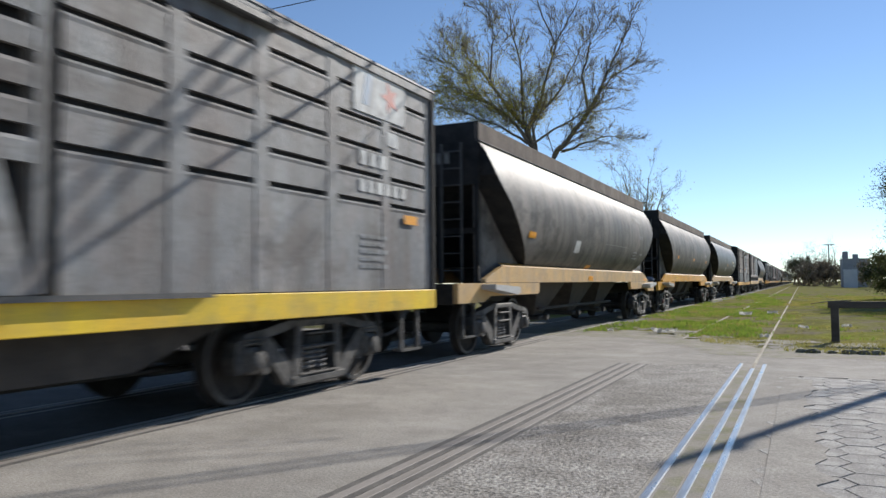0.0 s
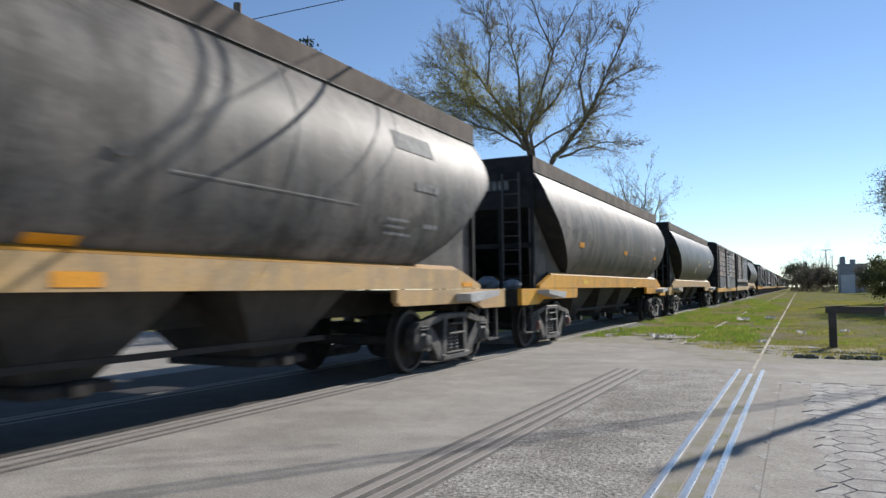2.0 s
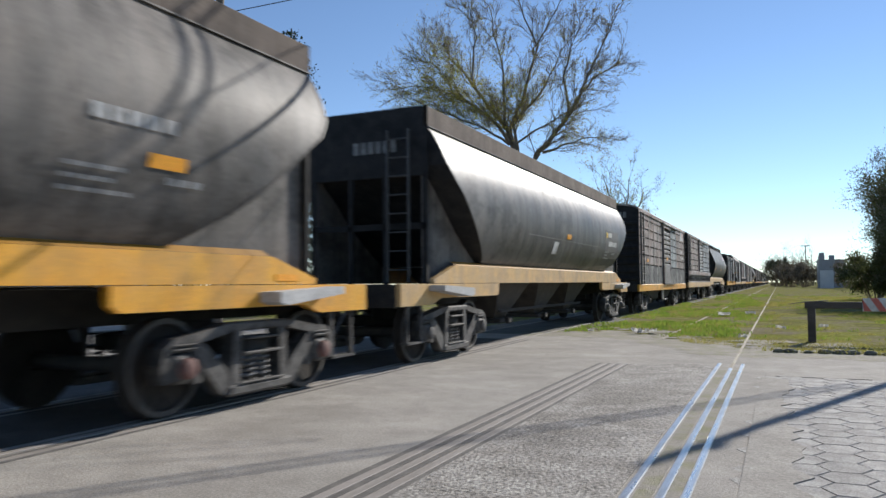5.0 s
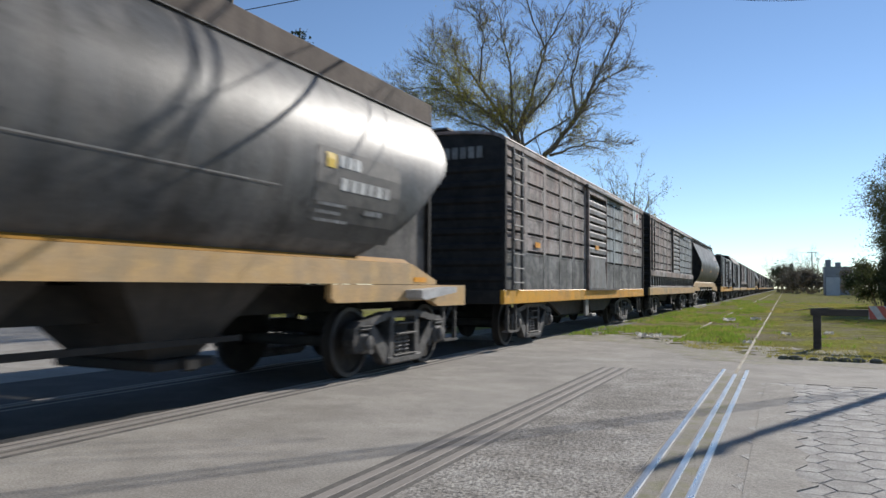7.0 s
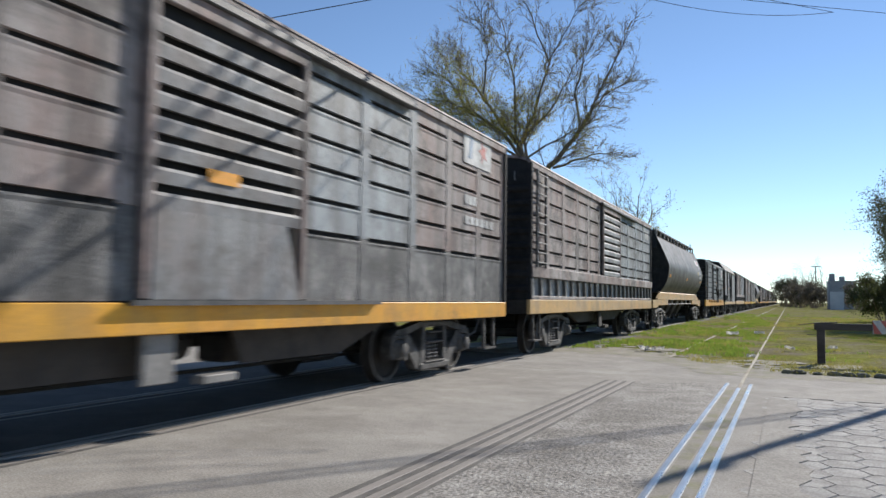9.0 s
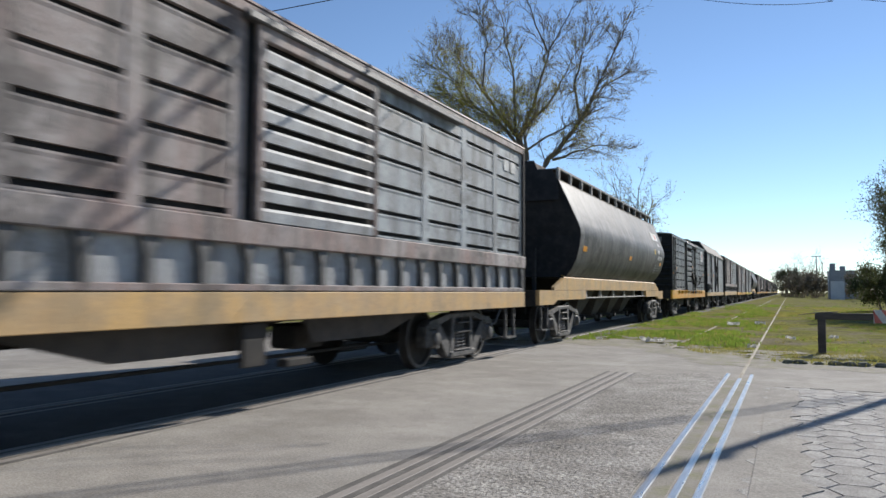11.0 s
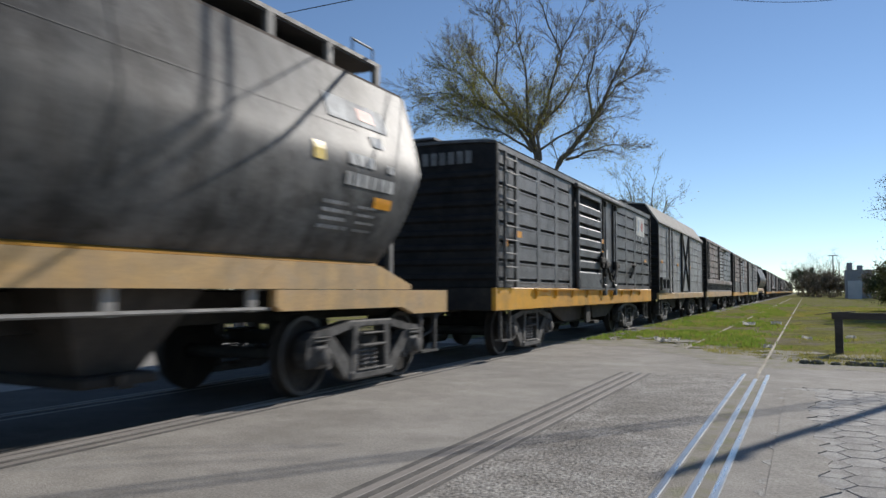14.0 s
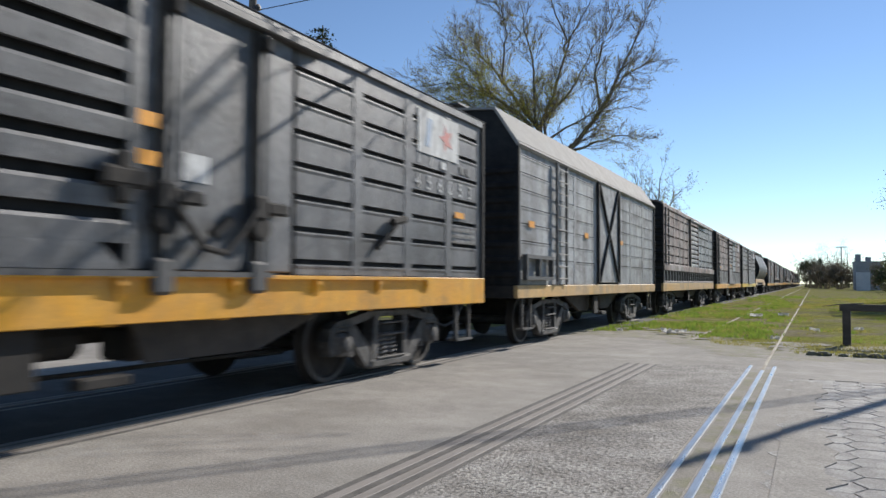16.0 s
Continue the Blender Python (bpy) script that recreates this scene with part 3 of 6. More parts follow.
def add_ladder(w, y0, y1, z0, z1, x, n, mat=None, rung=None):
    m = Mesh()
    for y in (y0, y1):
        m.box(x + 0.02, x + 0.07, y - 0.025, y + 0.025, z0, z1)
    lad = part("ladder", m, mat or LADDER, w)
    for i in range(n):
        z = z0 + (z1 - z0) * (i + 0.5) / n
        part("rung", Mesh().tube([(x + 0.075, y0 - 0.03, z), (x + 0.075, y1 + 0.03, z)], 0.014, 6), rung or BARESTEEL, lad)
    return lad


def add_plate(w, name, x, y0, y1, z0, z1, mat, label="", proud=0.006):
    return part(name, Mesh().box(x, x + proud, y0, y1, z0, z1), mat, w, label)


def add_bars(w, x, y0, y1, z0, z1, n, mat=None, name="lettering"):
    """Unreadable lettering: plain bars in a row."""
    m = Mesh()
    p = (y1 - y0) / n
    for i in range(n):
        m.box(x, x + 0.005, y0 + p * i + p * 0.12, y0 + p * i + p * 0.84, z0, z1)
    part(name, m, mat or WHITE, w, "worn white lettering")


def add_text(w, text, x, y, z, size, mat, end=False):
    cu = bpy.data.curves.new("lettering", "FONT")
    cu.body, cu.size, cu.extrude = text, size, 0.002
    tmp = new("lettering", cu)
    me = bpy.data.meshes.new_from_object(tmp)
    bpy.data.objects.remove(tmp)
    me.materials.append(mat)
    ob = new("lettering", me)
    ob.parent = w
    ob.matrix_local = Matrix.LocRotScale((x, y, z), Euler((radians(90), 0, 0 if end else radians(90))), None)
    tagged(ob, "white stencilled number")


def louvre_strip(m, hw, y0, y1, za, zb, lip):
    """One wall plank between two slots; its upper edge is pressed outwards under the slot above."""
    m.prism("y", [(hw - 0.05, za), (hw, za), (hw, zb - 0.05), (hw + lip, zb - 0.018), (hw + lip * 0.8, zb), (hw - 0.05, zb)], y0, y1)


def side_columns(w, hw, cols, slots, z0, z1, gap=0.058, low_mat=None):
    """Columns of slotted wall panels, each its own part, and the posts between them."""
    for y0, y1, mat in cols:
        low = z0
        for z in sorted(slots) + [None]:
            hi = z - gap / 2 if z else z1
            m = Mesh()
            louvre_strip(m, hw, y0 + 0.05, y1 - 0.05, low, hi, 0.008 if z else 0.0)
            part("side_panel", m, low_mat if low_mat and low == z0 else mat, w)
            low = (z + gap / 2) if z else 0
        part("post", Mesh().box(hw - 0.06, hw + 0.008, y1 - 0.10, y1 + 0.10, min(slots) if low_mat else z0, z1, 0.004), mat, w)
        if low_mat:
            part("foot_post", Mesh().box(hw - 0.06, hw + 0.006, y1 - 0.10, y1 + 0.10, z0, min(slots) - 0.002, 0.004), low_mat, w)


def louvre_door(w, hw, y0, y1, z0, z1, pitch, mat, frame_mat, plain_below=0.0):
    """A sliding door of sloping slats in a frame, hung proud of the wall."""
    x = hw + 0.05
    # the black backing plate stands in for the dark interior between the slats
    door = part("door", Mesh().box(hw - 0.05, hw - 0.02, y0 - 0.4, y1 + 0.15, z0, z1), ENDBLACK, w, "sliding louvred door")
    part("stile", Mesh().box(x - 0.04, x + 0.03, y0, y0 + 0.09, z0, z1, 0.01), frame_mat, door)
    part("stile", Mesh().box(x - 0.04, x + 0.03, y1 - 0.09, y1, z0, z1, 0.01), frame_mat, door)
    part("head_rail", Mesh().box(x - 0.04, x + 0.03, y0 + 0.09, y1 - 0.09, z1 - 0.16, z1, 0.01), frame_mat, door)
    if plain_below:
        part("door_panel", Mesh().prism("x", [(y0 + 0.09, z0), (y1 - 0.09, z0), (y1 - 0.35, z0 + plain_below), (y0 + 0.09, z0 + plain_below)], x - 0.01, x + 0.04), mat, door)
    z = z0 + plain_below
    while z + pitch < z1 - 0.12:
        h = pitch * 0.66
        part("slat", Mesh().prism("y", [(x - 0.02, z + h), (x + 0.012, z + h), (x + 0.026, z + h - 0.03), (x + 0.02, z), (x - 0.02, z)], y0 + 0.09, y1 - 0.09), mat, door)
        z += pitch
    return door


def rail_box(w, hw, y0, y1, z):
    part("door_rail", Mesh().box(hw + 0.0, hw + 0.12, y0, y1, z, z + 0.09, 0.015), LADDER, w)


def box_shell(w, L, hw, z0, z1, rise, end_mat, roof_mat, far_mat, mansard=False):
    """Ends with pressed ribs, arched roof, floor, and the plain wall on the far side."""
    for k in (0, 1):
        s = -1 if k == 0 else 1
        y = 0.0 if k == 0 else L
        prof = []
        n = 8
        p = (z1 - 0.45 - z0) / n
        for i in range(n):
            za = z0 + i * p
            prof += [(y, za), (y, za + p * 0.45), (y + s * 0.055, za + p * 0.6), (y + s * 0.055, za + p * 0.85)]
        prof += [(y, z1 - 0.45), (y, z1), (y - s * 0.06, z1), (y - s * 0.06, z0)]
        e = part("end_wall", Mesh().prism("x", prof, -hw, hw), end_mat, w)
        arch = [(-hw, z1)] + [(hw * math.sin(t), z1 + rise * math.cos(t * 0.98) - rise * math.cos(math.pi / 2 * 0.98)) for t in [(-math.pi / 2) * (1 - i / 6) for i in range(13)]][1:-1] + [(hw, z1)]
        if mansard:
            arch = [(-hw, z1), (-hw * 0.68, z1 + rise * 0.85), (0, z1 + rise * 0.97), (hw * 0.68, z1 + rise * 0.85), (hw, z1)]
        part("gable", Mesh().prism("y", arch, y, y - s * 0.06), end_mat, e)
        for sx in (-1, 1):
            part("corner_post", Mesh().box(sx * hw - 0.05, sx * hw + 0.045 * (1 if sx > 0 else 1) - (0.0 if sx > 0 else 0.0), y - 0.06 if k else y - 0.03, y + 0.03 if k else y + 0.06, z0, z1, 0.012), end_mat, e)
    r = Mesh()
    ts = [(-math.pi / 2) * (1 - i / 8) for i in range(17)]
    out = [((hw + 0.05) * math.sin(t), z1 + 0.02 + rise * math.cos(t)) for t in ts]
    inn = [((hw - 0.02) * math.sin(t), z1 - 0.015 + (rise - 0.02) * math.cos(t)) for t in ts][::-1]
    if mansard:
        out = [(-hw - 0.07, z1 - 0.06), (-hw * 0.70, z1 + rise * 0.9), (0, z1 + rise), (hw * 0.70, z1 + rise * 0.9), (hw + 0.07, z1 - 0.06)]
        inn = [(x * 0.97, z - 0.04) for x, z in out][::-1]
    r.prism("y", out + inn, -0.06, L + 0.06)
    roof = part("roof", r, roof_mat, w)
    part("eave_strip", Mesh().box(hw - 0.02, hw + 0.04, -0.02, L + 0.02, z1 - 0.10, z1 + 0.015, 0.01), roof_mat, w)
    part("running_board", Mesh().box(-0.25, 0.25, -0.1, L + 0.1, z1 + rise + 0.05, z1 + rise + 0.09), LADDER, roof)
    part("floor_pan", Mesh().box(-hw + 0.02, hw - 0.06, 0.05, L - 0.05, z0 - 0.05, z0 + 0.02), UNDER, w)
    part("far_wall", Mesh().box(-hw, -hw + 0.05, 0.0, L, z0, z1), far_mat, w)


def box_under(w, L, hw, z_low, z0, sill_mat, depth=0.5, bx=2.5, brackets=False, lever=None):
    for sx in (-1, 1):
        s = Mesh().box(sx * hw - 0.045, sx * hw + 0.035, -0.05, L + 0.05, z_low, z0 - 0.006, 0.008)
        part("side_sill", s, sill_mat, w, "yellow painted side sill")
    for k in (0, 1):
        y = -0.05 if k == 0 else L - 0.05
        part("end_sill", Mesh().box(-hw + 0.05, hw - 0.05, y, y + 0.1, z_low, z0 - 0.01, 0.01), UNDER, w)
    c = Mesh()
    c.box(-0.3, 0.3, 0, L, z_low - 0.05, z0 - 0.08)
    part("centre_sill", c, UNDER, w)
    for x in (-hw + 0.3, hw - 0.36):
        part("truss", Mesh().prism("x", [(bx + 1.4, z0 - 0.1), (bx + 1.4, z_low - 0.02), (bx + 2.5, depth), (L / 2 - 0.6, depth), (L / 2 - 0.45, z_low - 0.03), (L / 2 + 0.45, z_low - 0.03), (L / 2 + 0.6, depth), (L - bx - 2.5, depth), (L - bx - 1.4, z_low - 0.02), (L - bx - 1.4, z0 - 0.1)], x, x + 0.06), CHUTE, w)
    part("brake_cylinder", Mesh().tube([(0.5, L / 2 - 0.5, 0.72), (0.5, L / 2 + 0.3, 0.72)], 0.17, 12), UNDER, w)
    part("air_reservoir", Mesh().box(0.35, 0.75, L / 2 + 0.7, L / 2 + 1.3, 0.5, 0.8, 0.03), UNDER, w)
    part("brake_lever", Mesh().box(hw - 0.12, hw - 0.06, L / 2 - 0.9, L / 2 - 0.55, 0.45, 0.88, 0.01), lever, w)
    part("brake_handle", Mesh().box(hw - 0.2, hw - 0.05, L / 2 - 0.2, L / 2 + 0.25, 0.40, 0.48, 0.01), lever, w)
    part("brake_rod", Mesh().tube([(0.45, bx + 0.8, 0.42), (0.45, L - bx - 0.8, 0.40)], 0.022, 6), UNDER, w)
    if brackets:
        for i in range(9):
            y = 2.0 + i * (L - 4.0) / 8
            part("bracket", Mesh().prism("y", [(hw - 0.3, z0 - 0.04), (hw + 0.09, z0 - 0.04), (hw + 0.09, z0 - 0.10), (hw - 0.05, z_low - 0.02), (hw - 0.3, z_low - 0.02)], y, y + 0.07), sill_mat, w)
        part("sill_flange", Mesh().box(hw + 0.036, hw + 0.10, 1.9, L - 1.9, z0 - 0.045, z0 - 0.01), sill_mat, w)
    for y in (bx, L - bx):
        add_bogie(w, y)
    add_ends(w, L, z_low)
    for y in (0.35, L - 0.85):
        add_step(w, y, hw - 0.03, z_low)


def logo(w, x, y0, z0, s):
    """The owner's mark, as plain shapes: a white field, a red burst, a blue stripe."""
    add_plate(w, "emblem_field", x, y0, y0 + 1.25 * s, z0, z0 + 0.6 * s, WHITE, "white emblem field")
    m = Mesh()
    pts = [((0.22 if i % 2 else 0.09) * s * math.cos(i * math.pi / 5), (0.22 if i % 2 else 0.09) * s * math.sin(i * math.pi / 5)) for i in range(10)]
    m.prism("x", [(y0 + 0.85 * s + a, z0 + 0.3 * s + b) for a, b in pts], x + 0.006, x + 0.010)
    part("emblem_burst", m, REDPAINT, w, "red emblem burst")
    part("emblem_stripe", Mesh().prism("x", [(y0 + 0.18 * s, z0 + 0.1 * s), (y0 + 0.32 * s, z0 + 0.1 * s), (y0 + 0.42 * s, z0 + 0.5 * s), (y0 + 0.28 * s, z0 + 0.5 * s)], x + 0.006, x + 0.010), BLUEPAINT, w, "faded blue emblem stripe")


# ---- the box wagons ----
def wagon_slotted(label, L, front, mats, cols_front, door, cols_back, slots, z_low=0.88, z0=1.15, z1=3.95, hw=1.375, sill=YELLOW, ribs=False, plain=0.0, ladder=None, brackets=False, depth=0.52, rise=0.21, end_number=True, bx=2.45, roof=None, lever=None, mansard=False, end_text="", low_mat=None, gap=0.058):
    """A slotted steel box wagon. cols are column edges from the front end; door is (y0, y1, slat pitch, plain height)."""
    w = thing("box_wagon", label, "freight wagon", "wagons of the train", (TRACK_X, front, 0.012))
    base, back, doormat, endm = mats
    zc = z0
    if ribs:
        zc = z0 + 0.66
        part("lower_wall", Mesh().box(hw - 0.06, hw - 0.03, 0, L, z0, zc), PALEGREY, w)
        part("ledge", Mesh().box(hw - 0.05, hw + 0.07, 0, L, zc - 0.21, zc + 0.02, 0.012), base, w, "ledge above the stake pockets")
        n = int(L / 0.62)
        for i in range(n + 1):
            y = 0.05 + i * (L - 0.2) / n
            part("stake", Mesh().prism("x", [(y, z0 + 0.07), (y + 0.08, z0 + 0.07), (y + 0.08, z0 + 0.30), (y + 0.14, zc - 0.21), (y - 0.05, zc - 0.21), (y, z0 + 0.30)], hw - 0.028, hw + 0.04), LADDER, w)
        part("lower_rail", Mesh().box(hw - 0.05, hw + 0.04, 0, L, z0 + 0.0, z0 + 0.07, 0.01), base, w)
    cols = [(a, b, base) for a, b in zip(cols_front, cols_front[1:])]
    colb = [(a, b, back[i] if isinstance(back, list) else back) for i, (a, b) in enumerate(zip(cols_back, cols_back[1:]))]
    side_columns(w, hw, cols + colb, slots, zc + 0.005, z1 - 0.09, gap, low_mat)
    part("post", Mesh().box(hw - 0.06, hw + 0.022, 0.05, 0.16, zc, z1, 0.012), base, w)
    if door:
        y0, y1, pitch, below = door
        louvre_door(w, hw, y0 + 0.10, y1, zc + 0.03 if ribs else z0 + 0.02, z1 - 0.14, pitch, doormat, base, below)
        rail_box(w, hw, y0 - 0.1, y1 + (y1 - y0) + 0.2, z1 - 0.16)
        if not ribs:
            part("door_track", Mesh().box(hw + 0.036, hw + 0.11, y0, y1 + 1.6, z0 - 0.03, z0 + 0.015), LADDER, w)
    box_shell(w, L, hw, z0, z1, rise, endm, roof or base, base, mansard)
    # black sheet close behind the wall: interior shade put in as colour
    part("lining", Mesh().box(hw - 0.085, hw - 0.056, 0.06, L - 0.06, z0 + 0.02, z1 - 0.02), ENDBLACK, w, "black sheet standing in for the shaded interior behind the slots")
    box_under(w, L, hw, z_low, z0, sill, depth, bx, brackets, lever or BARESTEEL)
    if ladder:
        add_ladder(w, ladder[0], ladder[1], zc, z1 - 0.1, hw + 0.03, 10)
    if end_text:
        for i, ch in enumerate(end_text):
            add_text(w, ch, 0.12 + 0.175 * i, -0.063, z1 - 0.36, 0.27, FADED, end=True)
    elif end_number:
        e = Mesh()
        for i in range(6):
            e.box(0.0 + 0.17 * i, 0.12 + 0.17 * i, -0.066, -0.061, z1 - 0.33, z1 - 0.11)
        part("end_lettering", e, FADED, w, "worn white number on the end")
    return w


# ---- the hopper wagons ----
def hopper_profile(kind):
    if kind == "round":
        return [(1.10, 1.56), (1.24, 1.72), (1.355, 1.92), (1.43, 2.14), (1.475, 2.4), (1.485, 2.65), (1.465, 2.9), (1.41, 3.12), (1.325, 3.34), (1.22, 3.54), (1.08, 3.745)]
    return [(1.12, 1.56), (1.27, 1.75), (1.40, 2.0), (1.48, 2.3), (1.52, 2.6), (1.515, 2.76), (1.45, 2.95), (1.33, 3.25), (1.22, 3.52), (1.12, 3.75), (1.05, 3.93)]


def hopper_body(w, L, kind, mat):
    prof = hopper_profile(kind)
    zt, zb = prof[-1][1], prof[0][1]

    def y_front(z):
        if kind == "round":
            return float(np.interp(z, [1.56, 2.0, 2.34, 2.75, 2.95, 3.1, 3.25, 3.75], [3.4, 2.6, 2.12, 1.62, 1.30, 1.21, 1.18, 1.14]))
        return float(np.interp(z, [1.56, 2.6, 3.93], [2.39, 2.36, 2.06]))

    def y_rear(z):
        if kind == "round":
            return L - y_front(z)
        return float(np.interp(z, [1.56, 2.0, 2.45, 2.75, 3.2, 3.93], [L - 1.95, L - 1.80, L - 1.62, L - 1.45, L - 1.30, L - 1.10]))

    m = Mesh()
    nz, ny = len(prof), 15
    for sx in (-1, 1):
        v = []
        for x, z in prof:
            a, b = y_front(z), y_rear(z)
            v += [(sx * x, a + (b - a) * j / ny, z) for j in range(ny + 1)]
        m.add(v, [(i * (ny + 1) + j, i * (ny + 1) + j + 1, (i + 1) * (ny + 1) + j + 1, (i + 1) * (ny + 1) + j) for i in range(nz - 1) for j in range(ny)])
    x, z = prof[-1]
    m.add([(-x, y_front(z), z), (x, y_front(z), z), (x, y_rear(z), z), (-x, y_rear(z), z)], [(0, 1, 2, 3)])
    x, z = prof[0]
    m.add([(-x, y_front(z), z), (x, y_front(z), z), (x, y_rear(z), z), (-x, y_rear(z), z)], [(0, 1, 2, 3)])
    body = part("body", m, mat, w, smooth=True)
    for k in (0, 1):
        e = Mesh()
        v = []
        for x, z in prof:
            y = y_front(z) if k == 0 else y_rear(z)
            v += [(-x, y, z), (x, y, z)]
        e.add(v, [(2 * i, 2 * i + 1, 2 * i + 3, 2 * i + 2) for i in range(nz - 1)])
        part("slope_sheet", e, ENDBLACK, w, "near-black sloping end sheet")
    # welded hoops at the ends and mid seams
    for f in (0.0, 0.36, 0.64, 1.0):
        for sx in (-1, 1):
            h = Mesh()
            pts_o, pts_i = [], []
            for x, z in prof:
                a, b = y_front(z), y_rear(z)
                y = a + (b - a) * f
                y = min(max(y, a + 0.03), b - 0.03)
                pts_o.append((sx * (x + 0.008), y, z))
                pts_i.append((sx * (x + 0.008), y + 0.035 * (1 if f < 1 else -1), z))
            h.add(pts_o + pts_i, [(i, i + 1, nz + i + 1, nz + i) for i in range(nz - 1)])
            part("weld_hoop", h, mat, body, smooth=True)
    return y_front


def hopper_under(w, L, sill, kind):
    for sx in (-1, 1):
        x0, x1 = (sx * 1.18 - 0.05, sx * 1.18 + 0.03)
        part("upper_sill", Mesh().prism("x", [(1.14, 1.235), (L - 1.14, 1.235), (L - 1.14, 1.30), (L - 1.95, 1.53), (1.95, 1.53), (1.14, 1.30)], x0, x1), sill, w, "faded yellow side sill")
        part("sill_shelf", Mesh().add([(sx * 1.205, 2.0, 1.532), (sx * 1.205, L - 2.0, 1.532), (sx * 1.09, L - 2.0, 1.60), (sx * 1.09, 2.0, 1.60)], [(0, 1, 2, 3)]), AMBERSHELF, w, "amber shelf along the sill")
        for k in (0, 1):
            a = [(0.0, 0.90), (1.05, 0.90), (1.38, 1.0), (3.95, 1.0), (4.05, 1.06), (4.05, 1.228), (0.0, 1.228)]
            if k:
                a = [(L - y, z) for y, z in a][::-1]
            part("end_side_sill", Mesh().prism("x", a, x0 - 0.004, x1 + 0.004), sill, w, "yellow end of the side sill")
            # folded foot plate above the bogie
            if kind == "round":
                b = [(0.95, 1.12), (2.05, 1.015), (2.16, 1.05), (2.16, 1.155), (0.95, 1.205)]
                if k:
                    b = [(L - y, z) for y, z in b][::-1]
                part("foot_plate", Mesh().prism("x", b, sx * 1.18 + (0.036 if sx > 0 else -0.30), sx * 1.18 + (0.30 if sx > 0 else -0.036)), PALEPLATE, w, "pale worn foot plate")
    for y in (-0.03, L - 0.07):
        part("end_sill", Mesh().box(-1.13, 1.13, y, y + 0.1, 0.88, 1.22, 0.01), UNDER, w)
    part("centre_sill", Mesh().box(-0.3, 0.3, 0, L, 0.85, 1.2), UNDER, w)
    for k in (0, 1):
        y0, y1 = (0.05, 3.4) if k == 0 else (L - 3.4, L - 0.05)
        part("platform", Mesh().box(-1.12, 1.12, y0, y1, 1.17, 1.215), UNDER, w)
    n = 3 if kind == "round" else 4
    span = (L - 9.0) / n
    for i in range(n):
        a, b = 4.5 + i * span + 0.06, 4.5 + (i + 1) * span - 0.06
        c, hs = (a + b) / 2, 0.32
        m = Mesh()
        v = [(-1.08, a, 1.56), (1.08, a, 1.56), (1.08, b, 1.56), (-1.08, b, 1.56), (-0.55, c - hs, 0.48), (0.55, c - hs, 0.48), (0.55, c + hs, 0.48), (-0.55, c + hs, 0.48)]
        m.add(v, [(0, 1, 5, 4), (1, 2, 6, 5), (2, 3, 7, 6), (3, 0, 4, 7), (4, 5, 6, 7)])
        ch = part("chute", m, CHUTE, w, "rusty discharge chute")
        part("gate", Mesh().box(-0.68, 0.72, c - 0.42, c + 0.42, 0.38, 0.475, 0.02).box(0.72, 0.80, c - 0.1, c + 0.1, 0.36, 0.5, 0.02), UNDER, ch)
    if kind != "round":
        part("pipe_rail", Mesh().tube([(1.16, 4.1, 1.03), (1.16, L - 4.1, 1.03)], 0.022, 6), BARESTEEL, w, "bright grab rail below the sill", smooth=True)
        for i in range(6):
            y = 4.3 + i * (L - 8.7) / 5
            part("rail_bracket", Mesh().box(1.10, 1.15, y, y + 0.13, 1.0, 1.233), CONCRETE, w)
    else:
        part("lever_bar", Mesh().box(0.75, 0.82, 5.2, L - 5.2, 0.62, 0.68), UNDER, w)
    for y in (2.08, L - 2.08):
        add_bogie(w, y, sill == YELLOW)
    add_ends(w, L, 0.9)
    for y in (0.3, L - 0.75):
        add_step(w, y, 1.16, 0.9)


